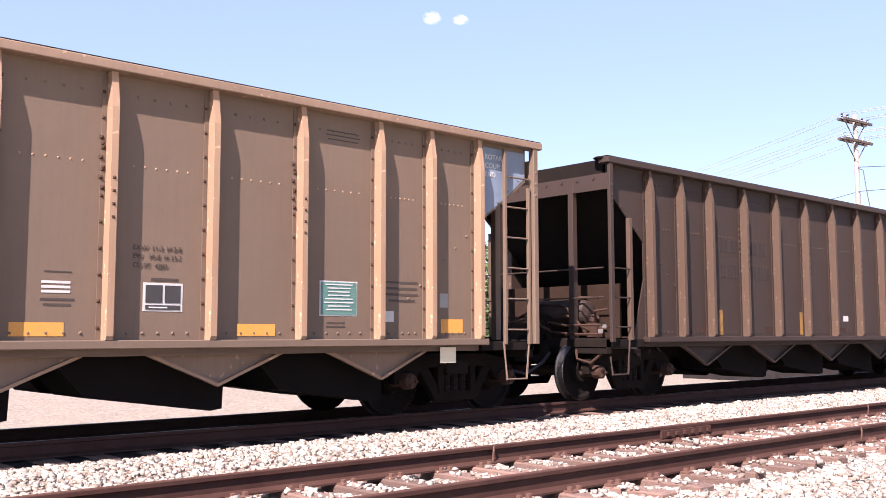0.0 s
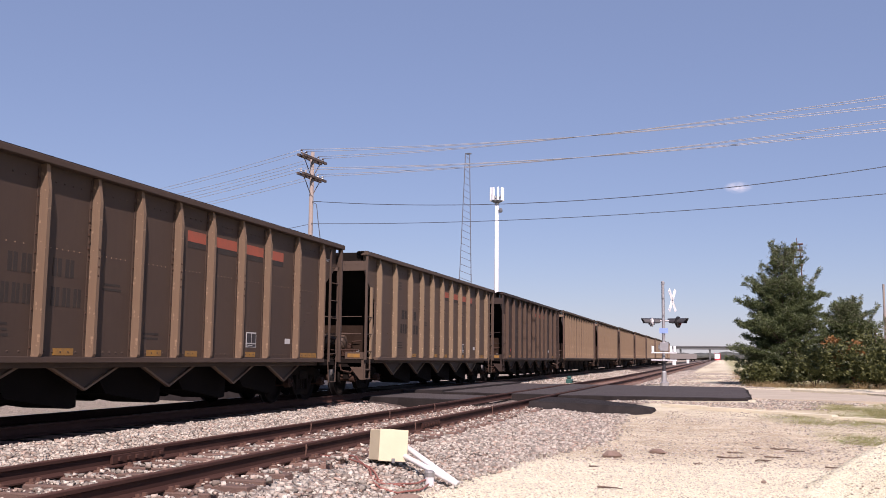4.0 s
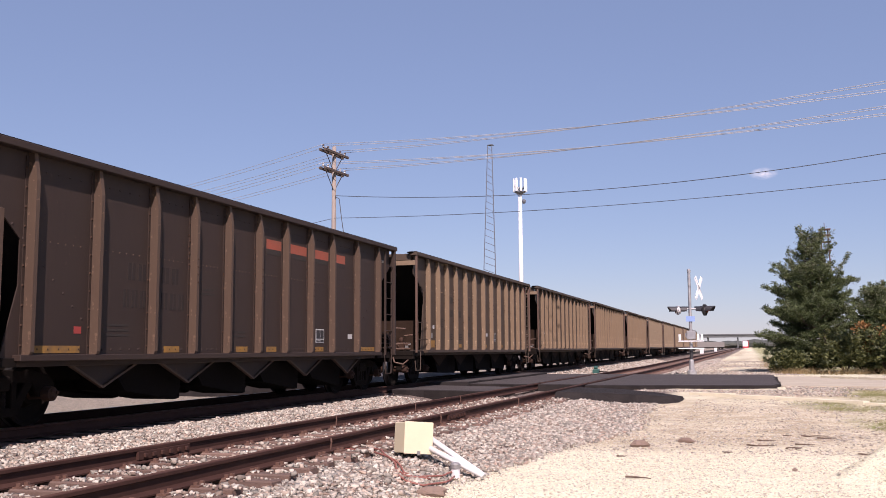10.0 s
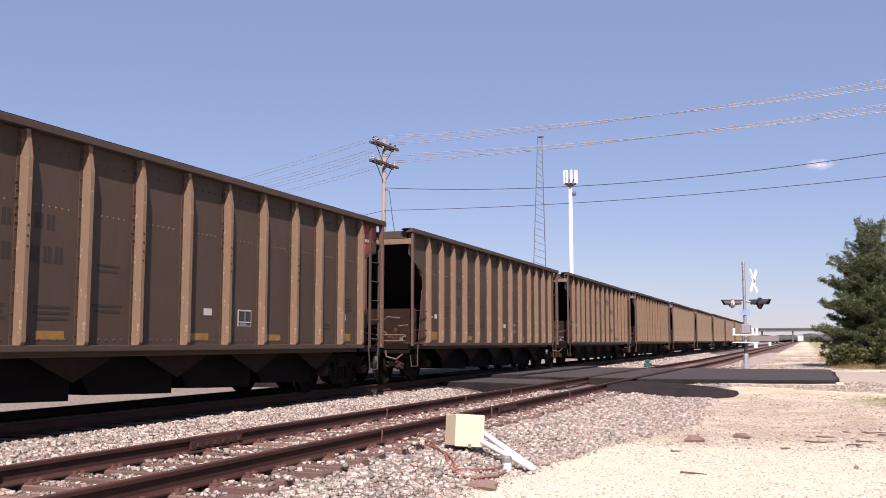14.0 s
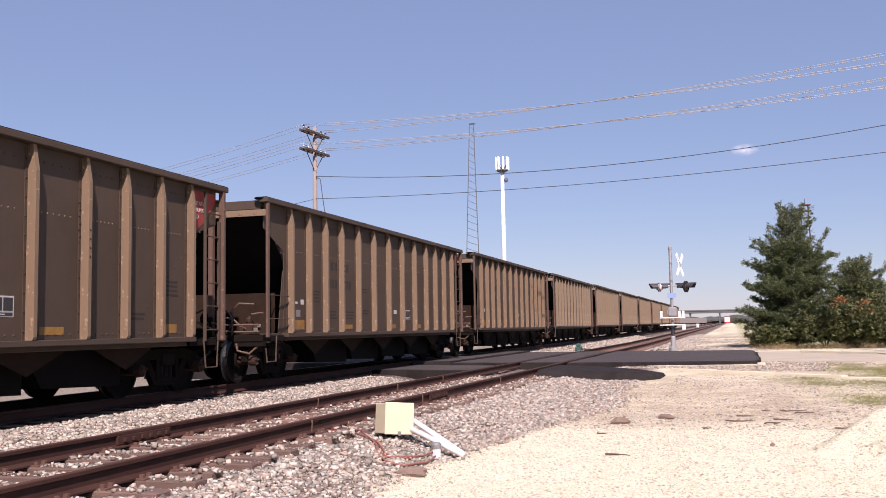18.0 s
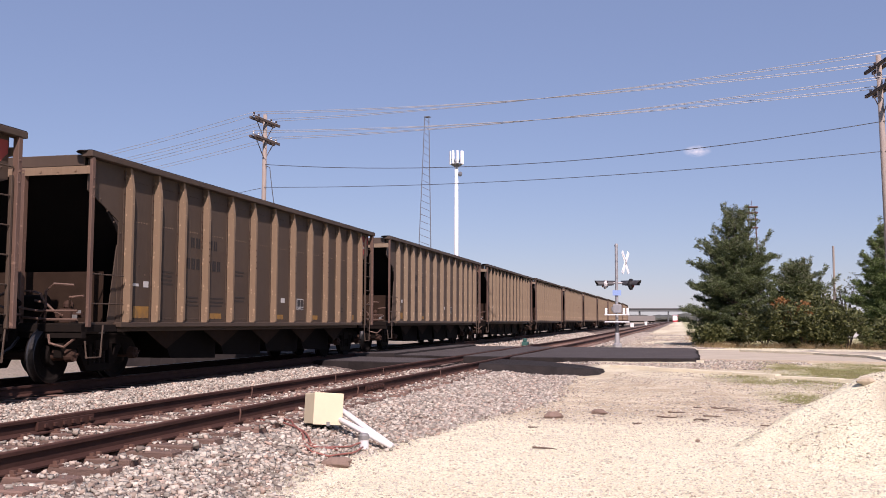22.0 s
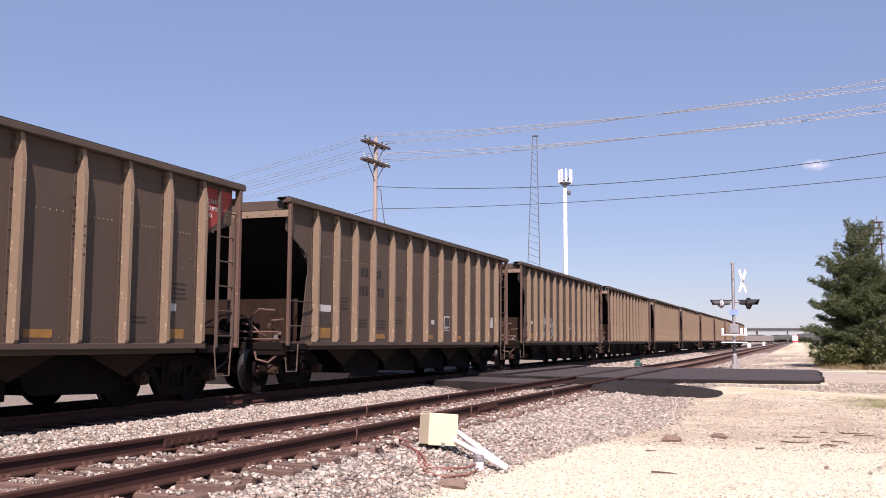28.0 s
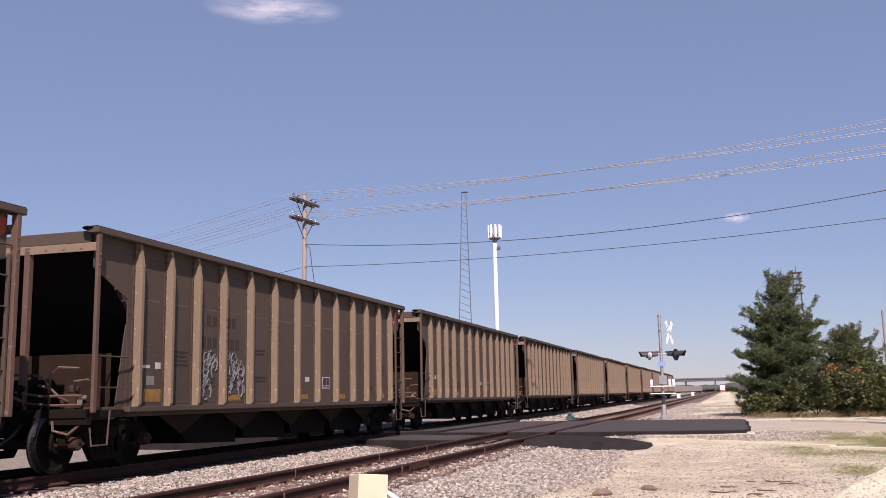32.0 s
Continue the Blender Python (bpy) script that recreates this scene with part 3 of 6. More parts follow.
for s in (-0.75, 0.75):
    part("rail", rail_mesh(near_pts, s), [M_RAIL, M_RAILTOP], near_track, "rusty brown rail")
train_track = thing("railway_track", "main line track on shade-darkened ballast under the coal train", "railway track", kind="structure")
train_pts = [along(s) for s in (-40, 0, 6, 60, 120, 161, 180, 200, 220, 240, 270, 300, 340, 380)]
for s in (-0.75, 0.75):
    part("rail", rail_mesh(train_pts, s), [M_RAIL, M_RAILSHINE], train_track, "worn steel rail")


# ---------------- coal train ----------------
LEN, PITCH = 14.5, 16.2
RIBS = {
    "A": [1.1, 1.96, 2.82, 3.93, 5.05, 6.16, 7.28, 8.39, 9.5, 10.62, 11.74, 12.57, 13.42],
    "M": [1.13, 2.46, 3.85, 5.0, 6.12, 7.26, 8.37, 9.53, 10.65, 12.08, 13.44],
    "B": [1.2, 2.12, 3.02, 3.97, 5.06, 6.15, 7.28, 8.39, 9.5, 10.62, 11.58, 12.53, 13.45],
}
SEAM = {"A": 2.75, "M": 2.52, "B": 2.76}
TIPS = [2.92, 5.17, 7.43, 9.7, 11.93]
AXLES = [0.2, 2.0, 12.5, 14.3]
PANEL, OUT = 1.47, 1.62


def bolt(b, x, y, z, s=0.016, mat=0):
    b.add([(x, y - s, z - s), (x, y + s, z - s), (x, y + s, z + s), (x, y - s, z + s), (x + s, y, z)], [(0, 1, 4), (1, 2, 4), (2, 3, 4), (3, 0, 4)], mat)


def wheelset_parts(parent, y):
    axle = B().lathe([(-1.26, 0.05), (-1.24, 0.10), (-1.12, 0.11), (-1.1, 0.075), (-0.86, 0.085), (-0.6, 0.08), (0.6, 0.08), (0.86, 0.085), (1.1, 0.075), (1.12, 0.11), (1.24, 0.10), (1.26, 0.05)], "x", 14)
    for a in range(3):
        c, s = math.cos(a * 2.094), math.sin(a * 2.094)
        axle.box(1.25, 1.285, 0.06 * c - 0.02, 0.06 * c + 0.02, 0.06 * s - 0.02, 0.06 * s + 0.02)
    ws = part("wheelset", axle, M_CAP, parent, "axle with rusty bearing caps", pose(0, y, 0.457), smooth=False)
    for side in (1, -1):
        w = B()
        prof = [(0.685, 0.10), (0.685, 0.40), (0.683, 0.482), (0.71, 0.486), (0.728, 0.462), (0.82, 0.452), (0.828, 0.445), (0.828, 0.40), (0.79, 0.36), (0.765, 0.2), (0.86, 0.15), (0.86, 0.09)]
        w.lathe([(d * side, r) for d, r in prof], "x", 36)
        w.m = [1 if 3 * 36 <= i < 6 * 36 else 0 for i in range(len(w.f))]
        part("wheel", w, [M_WHEEL, M_TREAD], ws, "brown steel wheel with a bright worn tread", smooth=False)
    return ws


def hopper_car(style, paint, label):
    body, rib_paint = paint
    car = thing("coal_hopper_car", label, "hopper car", group="cars of the coal train")
    a_style = style != "B"
    ribs = RIBS[style]
    z0, z1 = (3.3, 2.5) if a_style else (3.14, 2.72)
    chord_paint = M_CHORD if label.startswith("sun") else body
    frame_paint = body if a_style else M_POST
    # side panels, with seam and rivets
    poly = [(0.1, 3.67), (0.1, z0), (1.0, z1), (1.0, 0.98), (LEN - 1.0, 0.98), (LEN - 1.0, z1 + 0.05), (LEN - 0.1, z0 - 0.1), (LEN - 0.1, 3.67)]
    for side in (1, -1):
        b = B().prism(poly, "x", side * (PANEL - 0.02), side * PANEL)
        if side == 1:
            for i in range(len(ribs) - 1):
                lo, hi = ribs[i] + 0.2, ribs[i + 1] - 0.2
                for j in range(6):
                    bolt(b, PANEL, lo + (hi - lo) * (j + 0.5) / 6, SEAM[style], 0.011, 1)
                for j in range(5):
                    bolt(b, PANEL, lo - 0.05 + (hi - lo + 0.1) * (j + 0.5) / 5, 1.07)
                for j in range(4):
                    bolt(b, PANEL, lo + (hi - lo) * (j + 0.5) / 4, 3.46)
            for u0, d in ((0.25, 1), (LEN - 0.25, -1)):
                for j in range(11):
                    bolt(b, PANEL, u0 + d * 0.2 * j, 3.2 - 0.17 * j, 0.018)
        part("side_panel", b, [body, rib_paint], car)
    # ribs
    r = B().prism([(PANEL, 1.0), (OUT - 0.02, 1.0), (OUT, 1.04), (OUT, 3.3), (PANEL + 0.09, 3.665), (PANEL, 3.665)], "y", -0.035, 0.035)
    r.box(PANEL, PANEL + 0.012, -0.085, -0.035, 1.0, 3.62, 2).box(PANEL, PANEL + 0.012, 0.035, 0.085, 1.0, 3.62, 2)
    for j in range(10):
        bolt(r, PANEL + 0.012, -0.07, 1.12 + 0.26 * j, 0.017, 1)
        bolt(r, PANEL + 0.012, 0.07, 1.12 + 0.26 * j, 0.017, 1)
    rib = r.mesh("rib", [rib_paint, M_DARKBOLT, body])
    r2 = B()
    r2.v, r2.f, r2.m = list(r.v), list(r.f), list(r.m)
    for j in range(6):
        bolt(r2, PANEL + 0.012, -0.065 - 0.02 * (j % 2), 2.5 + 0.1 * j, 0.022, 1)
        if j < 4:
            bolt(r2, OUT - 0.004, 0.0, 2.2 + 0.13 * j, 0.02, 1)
    rib_b = r2.mesh("rib", [rib_paint, M_DARKBOLT, body])
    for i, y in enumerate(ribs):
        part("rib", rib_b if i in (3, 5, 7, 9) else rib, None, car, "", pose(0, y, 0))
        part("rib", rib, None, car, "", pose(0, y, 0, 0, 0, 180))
    # chords, sills
    for side in (1, -1):
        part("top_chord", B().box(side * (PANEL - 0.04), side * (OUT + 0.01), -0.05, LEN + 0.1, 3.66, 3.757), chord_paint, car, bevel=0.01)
        part("top_plate", B().box(side * (PANEL - 0.05), side * (OUT - 0.01), -0.04, LEN + 0.09, 3.757, 3.772), M_UNDER, car, "dark coal-dusted top edge")
        part("side_sill", B().box(side * (PANEL - 0.03), side * (OUT - 0.02), 0.95, LEN - 0.95, 0.915, 1.0).box(side * (PANEL - 0.06), side * (PANEL - 0.03), 0.95, LEN - 0.95, 0.84, 0.98), body, car, bevel=0.008)
    for y, d in ((0.0, 1), (LEN, -1)):
        lead = d == 1
        lo, hi = sorted((y + d * 0.06, y + d * 0.22))
        part("end_chord", B().box(-PANEL + 0.05, PANEL - 0.05, lo, hi, 3.5 if a_style else 3.53, 3.745 if a_style else 3.72), M_UNDER if lead and a_style else body, car, "", bevel=0.01)
        lo, hi = sorted((y, y + d * 0.035))
        e = B().box(-PANEL - 0.1, PANEL + 0.1, lo, hi, *((3.26, 3.51) if a_style else (3.39, 3.52)))
        for j in range(9):
            x = -1.3 + 0.325 * j
            e.box(x - 0.018, x + 0.018, y - 0.015 if lead else y, y if lead else y + 0.015, 3.43, 3.46)
        # Style B: sun on the end strip put into its colour, as rib paint.
        part("end_panel", e, body if a_style else rib_paint, car)
        if a_style and lead:
            part("end_panel", B().box(-PANEL, PANEL, 0.04, 0.06, 3.3, 3.52), body, car)
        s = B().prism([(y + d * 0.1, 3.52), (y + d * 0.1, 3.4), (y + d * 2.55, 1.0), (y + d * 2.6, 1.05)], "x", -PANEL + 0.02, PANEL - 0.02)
        # Black in place of the car's paint: shade of the open end as colour.
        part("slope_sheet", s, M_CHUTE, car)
        for side in (1, -1):
            lo, hi = sorted((y - d * 0.01, y + d * 0.08))
            p = B().box(side * (1.52 if d == -1 else 1.565), side * OUT, lo, hi, 0.92, 3.66)
            for j in range(3):
                if side == 1:
                    bolt(p, OUT, y + d * 0.04, 3.0 + 0.16 * j, 0.02)
            part("corner_post", p, frame_paint, car, bevel=0.008)
            cap = B().ball((side * 1.44, y + d * 0.1, 3.748), (0.15, 0.22, 0.034), 14, 6)
            part("corner_cap", cap, M_UNDER, car, "dark rounded corner casting", smooth=True)
        for x in ((0.82, 0.0, -0.82) if a_style else (0.3, -0.8)):
            lo, hi = sorted((y - d * 0.005, y + d * 0.1))
            part("end_post", B().box(x - 0.05, x + 0.05, lo, hi, 0.95, 3.5), frame_paint, car, bevel=0.006)
        if lead:
            part("bulkhead", B().box(-1.34, 1.3 if a_style else PANEL - 0.02, 0.62, 0.64, 0.98, 1.84), M_ENDPAINT, car, "", bevel=0.004)
        lo, hi = sorted((y - d * 0.02, y + d * 1.0))
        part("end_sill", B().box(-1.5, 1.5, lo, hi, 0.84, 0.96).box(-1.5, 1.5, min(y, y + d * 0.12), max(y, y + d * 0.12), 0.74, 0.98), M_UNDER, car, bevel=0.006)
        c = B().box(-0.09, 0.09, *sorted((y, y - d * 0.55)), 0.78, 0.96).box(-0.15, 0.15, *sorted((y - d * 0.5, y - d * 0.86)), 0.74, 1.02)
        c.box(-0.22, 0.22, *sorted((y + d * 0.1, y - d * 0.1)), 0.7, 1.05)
        part("coupler", c, M_UNDER, car, "grimy knuckle coupler, shade in its colour", bevel=0.02)
        hose = [(0.35, y, 0.75), (0.38, y - d * 0.2, 0.6), (0.3, y - d * 0.5, 0.42), (0.2, y - d * 0.84, 0.5)]
        part("air_hose", B().tube(hose, 0.025, 6), M_HOSE, car, "black rubber air hose")
    # hand brake, reservoir and piping on the leading platform
    if a_style:
        res = B().lathe([(-0.35, 0.05), (-0.33, 0.18), (-0.25, 0.21), (0.7, 0.21), (0.8, 0.18), (0.83, 0.05)], "x", 16, 0, (0.1, 0.32, 1.38))
        part("air_reservoir", res, body, car, "brown air brake tank")
    else:
        part("brake_cylinder", B().lathe([(-0.3, 0.05), (-0.28, 0.15), (0.35, 0.15), (0.37, 0.05)], "x", 14, 0, (0.25, 0.3, 1.3)), M_UNDER, car)
    v = B().box(0.95, 1.15, 0.2, 0.4, 1.0, 1.22).ball((1.05, 0.28, 1.27), 0.09, 8, 5).box(0.85, 0.96, 0.22, 0.36, 1.06, 1.2).tube([(1.15, 0.3, 1.12), (1.3, 0.3, 1.12)], 0.05, 8)
    part("brake_valve", v, M_CAP, car, "rusty cast brake valve")
    part("valve_tag", B().box(1.2, 1.29, 0.17, 0.18, 1.04, 1.12).box(1.28, 1.36, 0.17, 0.18, 1.14, 1.19), M_PIPE, car, "grey tag on the brake valve")
    for pts in ([(0.55, 0.1, 1.35), (0.8, 0.05, 1.3), (0.95, 0.1, 1.15), (1.0, 0.2, 1.1)], [(0.2, 0.0, 1.25), (0.7, -0.03, 1.18), (1.4, 0.02, 1.18)], [(0.3, 0.05, 1.08), (0.9, 0.0, 1.04), (1.4, 0.03, 1.04)], [(0.5, 0.1, 1.5), (0.72, 0.02, 1.45), (0.8, 0.05, 1.25), (0.6, 0.1, 0.98)], [(-0.9, 0.2, 1.1), (-0.4, 0.05, 1.3), (0.1, 0.1, 1.52), (0.45, 0.12, 1.5)], [(0.75, 0.1, 1.0), (0.78, 0.06, 1.5), (0.9, 0.1, 1.62), (1.2, 0.2, 1.6)], [(-0.6, -0.05, 1.0), (-0.55, -0.1, 1.22), (0.0, -0.1, 1.28), (0.4, -0.05, 1.1)], [(1.1, 0.25, 1.2), (1.2, 0.1, 1.4), (1.45, 0.1, 1.42)], [(0.9, 0.0, 0.8), (0.95, -0.04, 0.66), (1.2, -0.02, 0.6), (1.35, 0.05, 0.74)]):
        part("brake_pipe", B().tube(pts, 0.022, 6), M_CAP if a_style else M_POST, car, "rusty brown brake pipe")
    part("brake_lever", B().box(-0.3, 0.35, -0.02, 0.02, 1.0, 1.04).box(0.28, 0.34, -0.03, 0.03, 0.96, 1.3).ball((0.3, 0.0, 1.3), 0.07, 8, 5), M_UNDER, car)
    # ladders, steps and grab irons
    for side in (1, -1):
        for y in (LEN - 0.6, LEN - 0.13):
            part("ladder_rail", B().box(side * 1.53, side * 1.58, y - 0.022, y + 0.022, 0.92, 3.6 if y < LEN - 0.3 else 3.1), body, car, bevel=0.004)
        for j in range(6):
            part("ladder_rung", B().tube([(side * 1.56, LEN - 0.62, 1.12 + 0.42 * j), (side * 1.56, LEN - 0.1, 1.12 + 0.42 * j)], 0.013, 6), body, car)
        part("step", B().tube([(side * 1.54, LEN - 0.62, 0.95), (side * 1.56, LEN - 0.58, 0.45), (side * 1.56, LEN - 0.2, 0.45), (side * 1.54, LEN - 0.12, 0.95)], 0.018, 6), body, car, "bent steel stirrup step")
        if style == "M":
            for y in (0.1, 0.46):
                part("step_rail", B().box(side * 1.54, side * 1.57, y - 0.02, y + 0.02, 0.42, 0.95), body, car)
            for z in (0.44, 0.68):
                part("step_rung", B().box(side * 1.52, side * 1.58, 0.1, 0.46, z - 0.015, z + 0.015), body, car)
            part("step_bracket", B().prism([(side * 1.0, 0.95), (side * 1.56, 0.95), (side * 1.56, 0.42), (side * 1.46, 0.42)], "y", 0.0, 0.025), body, car, "brown bracket plate over the step")
            part("reflector_stripe", B().box(*sorted((side * 1.12, side * 1.46)), -0.03, -0.024, 0.99, 1.09), M_YELLOW, car, "yellow stripe on the end sill")
            part("sill_plate", B().box(*sorted((side * 1.05, side * 1.56)), -0.024, 0.0, 0.95, 1.13), body, car)
        else:
            part("step", B().tube([(side * 1.54, 0.04, 0.7), (side * 1.56, 0.06, 0.43), (side * 1.56, 0.44, 0.43), (side * 1.54, 0.52, 0.95)], 0.018, 6), body, car, "bent steel stirrup step")
        if a_style:
            part("ladder_rail", B().box(side * 1.50, side * 1.57, 0.52, 0.60, 0.95, 2.85), rib_paint, car, bevel=0.005)
        far = 0.56 if a_style else 1.05
        for z in ((1.15, 1.6, 2.05) if a_style else (1.3, 1.78)):
            part("grab_iron", B().tube([(side * 1.56, 0.03, z), (side * 1.56, far, z)], 0.013, 6), body, car)
    if a_style:
        for z in (1.6, 2.05):
            part("grab_iron", B().tube([(-1.5, -0.05, z), (1.5, -0.05, z)], 0.013, 6), body, car)
    if a_style:
        part("gusset", B().prism([(0.72, 0.96), (1.0, 0.96), (1.0, 1.9)], "x", PANEL - 0.02, PANEL), body, car)
    elif style == "B":
        part("gusset", B().prism([(0.76, 1.0), (1.05, 1.0), (1.05, 2.35), (0.98, 2.3)], "x", PANEL - 0.03, PANEL - 0.01), body, car)
        part("sill_plate", B().box(1.2, PANEL - 0.01, 0.09, 0.94, 0.9, 1.0), body, car, bevel=0.006)
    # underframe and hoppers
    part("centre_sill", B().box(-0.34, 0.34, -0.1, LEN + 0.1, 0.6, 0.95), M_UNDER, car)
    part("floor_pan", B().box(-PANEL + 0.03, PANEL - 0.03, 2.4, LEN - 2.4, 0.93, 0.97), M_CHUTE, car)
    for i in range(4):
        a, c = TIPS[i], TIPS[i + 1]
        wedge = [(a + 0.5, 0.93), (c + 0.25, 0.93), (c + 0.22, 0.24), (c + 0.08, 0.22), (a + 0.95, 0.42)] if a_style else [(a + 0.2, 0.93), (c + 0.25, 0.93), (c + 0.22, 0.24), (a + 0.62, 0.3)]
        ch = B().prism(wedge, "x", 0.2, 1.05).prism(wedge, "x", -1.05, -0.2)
        part("hopper_chute", ch, M_CHUTE, car, "steel discharge chute blackened for shade")
    for side in (1, -1):
        for i, tip in enumerate(TIPS):
            lo, hi = (tip - 0.9 if i == 0 else tip - 1.0), (tip + 0.9 if i == 4 else tip + 1.0)
            t = B().prism([(lo, 0.92), (hi, 0.92), (tip, 0.5)], "x", side * 1.30, side * 1.32)
            if a_style:
                for a, c in ((lo, tip), (tip, hi)):
                    za, zc = (0.92, 0.5) if a == lo else (0.5, 0.92)
                    t.prism([(a, za), (c, zc), (c, zc + 0.035), (a, za + 0.035)], "x", side * 1.32, side * 1.37, 1)
            # Paler lower edges, and the mauve grey car's sheets: sunlight put into the paint.
            part("hopper_side", t, [chord_paint, rib_paint] if a_style else [M_ENDPAINT, M_ENDPAINT], car, "triangular hopper side sheet")
    # trucks
    for c in (1.1, LEN - 1.1):
        for side in (1, -1):
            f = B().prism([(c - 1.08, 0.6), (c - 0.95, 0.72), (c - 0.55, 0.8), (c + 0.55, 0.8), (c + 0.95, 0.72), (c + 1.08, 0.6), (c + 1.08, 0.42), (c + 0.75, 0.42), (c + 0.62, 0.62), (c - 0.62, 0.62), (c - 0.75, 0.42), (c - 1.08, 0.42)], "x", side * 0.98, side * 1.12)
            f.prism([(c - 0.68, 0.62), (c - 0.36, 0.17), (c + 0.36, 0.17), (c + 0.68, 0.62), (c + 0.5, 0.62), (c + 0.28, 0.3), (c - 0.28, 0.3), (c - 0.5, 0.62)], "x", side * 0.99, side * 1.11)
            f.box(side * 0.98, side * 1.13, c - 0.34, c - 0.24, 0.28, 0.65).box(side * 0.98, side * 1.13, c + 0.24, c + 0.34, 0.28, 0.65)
            part("side_frame", f, M_SIDEFRAME, car, "grimy cast truck side frame, shade in its colour", bevel=0.012)
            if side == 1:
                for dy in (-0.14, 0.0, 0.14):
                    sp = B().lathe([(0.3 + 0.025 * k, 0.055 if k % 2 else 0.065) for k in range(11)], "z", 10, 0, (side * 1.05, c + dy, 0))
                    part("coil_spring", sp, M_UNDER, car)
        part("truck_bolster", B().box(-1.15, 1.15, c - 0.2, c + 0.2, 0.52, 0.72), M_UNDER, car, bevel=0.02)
    for y in AXLES:
        wheelset_parts(car, y)
    return car


def decal(car, name, y0, y1, z0, z1, mat, label="", x=PANEL):
    return part(name, B().box(x, x + 0.004, y0, y1, z0, z1), mat, car, label)


def words(car, text, y, z, size, mat, label=""):
    return part("lettering", letters(text, size, mat), None, car, label, pose(PANEL + 0.008, y, z, 90, 0, 90))


def data_box(car, y, z, w=0.36, h=0.42):
    decal(car, "data_box", y, y + w, z, z + h, M_WHITE, "white bordered inspection box")
    for a, b, c, d in ((0.06, 0.48, 0.3, 0.92), (0.54, 0.94, 0.3, 0.92), (0.06, 0.94, 0.06, 0.22)):
        decal(car, "data_field", y + w * a, y + w * b, z + h * c, z + h * d, M_BLACK, x=PANEL + 0.005)
    decal(car, "data_line", y + w * 0.14, y + w * 0.6, z + h * 0.11, z + h * 0.16, M_WHITE, x=PANEL + 0.01)


def bars(car, y0, y1, z, rows, h=0.035, gap=0.075, mat=None, x=PANEL):
    rnd = random.Random(int(y0 * 100 + z * 1000))
    for i in range(rows):
        e = (y1 - y0) * rnd.uniform(0.0, 0.15)
        decal(car, "stencil_bar", y0 + e, y1 - e, z - i * gap - h, z - i * gap, mat or M_FAINT, x=x)


def mark(car, y0, y1, z0, z1, n, mat):
    """A reporting mark or number, as two plain upright bars for each character."""
    w = (y1 - y0) / n
    for i in range(n):
        for q in (0.12, 0.52):
            decal(car, "stencil_bar", y0 + (i + q) * w, y0 + (i + q + 0.3) * w, z0, z1, mat)


PAINTS = {"light": ("A", M_LIGHT, "sun-bleached mauve grey open coal hopper car with tan ribs"), "dark": ("A", M_DARK, "dark brown grimy open coal hopper car with ribbed sides"), "mid": ("M", M_MID, "faded brown open coal hopper car with red stripe"), "pale": ("M", M_PALE, "faded mauve brown open coal hopper car with red stripe"), "dusk": ("M", M_DARK, "dark brown open coal hopper car with red stripe"), "grey": ("B", M_GREY, "dusty grey brown open coal hopper car with pale ribs"), "ash": ("B", M_ASH, "dusty ash tan open coal hopper car with pale ribs")}
KINDS = {-1: "light", 0: "dark", 1: "mid", 2: "pale", 3: "dusk"}
masters, cars = {}, {}
for k in range(-1, 23):
    kind = KINDS.get(k, "ash" if k >= 8 else "grey")
    if kind not in masters:
        masters[kind] = hopper_car(*PAINTS[kind])
        cars[k] = masters[kind]
for k in range(-1, 23):
    if k not in cars:
        cars[k] = copy_thing(masters[KINDS.get(k, "ash" if k >= 8 else "grey")], Matrix())

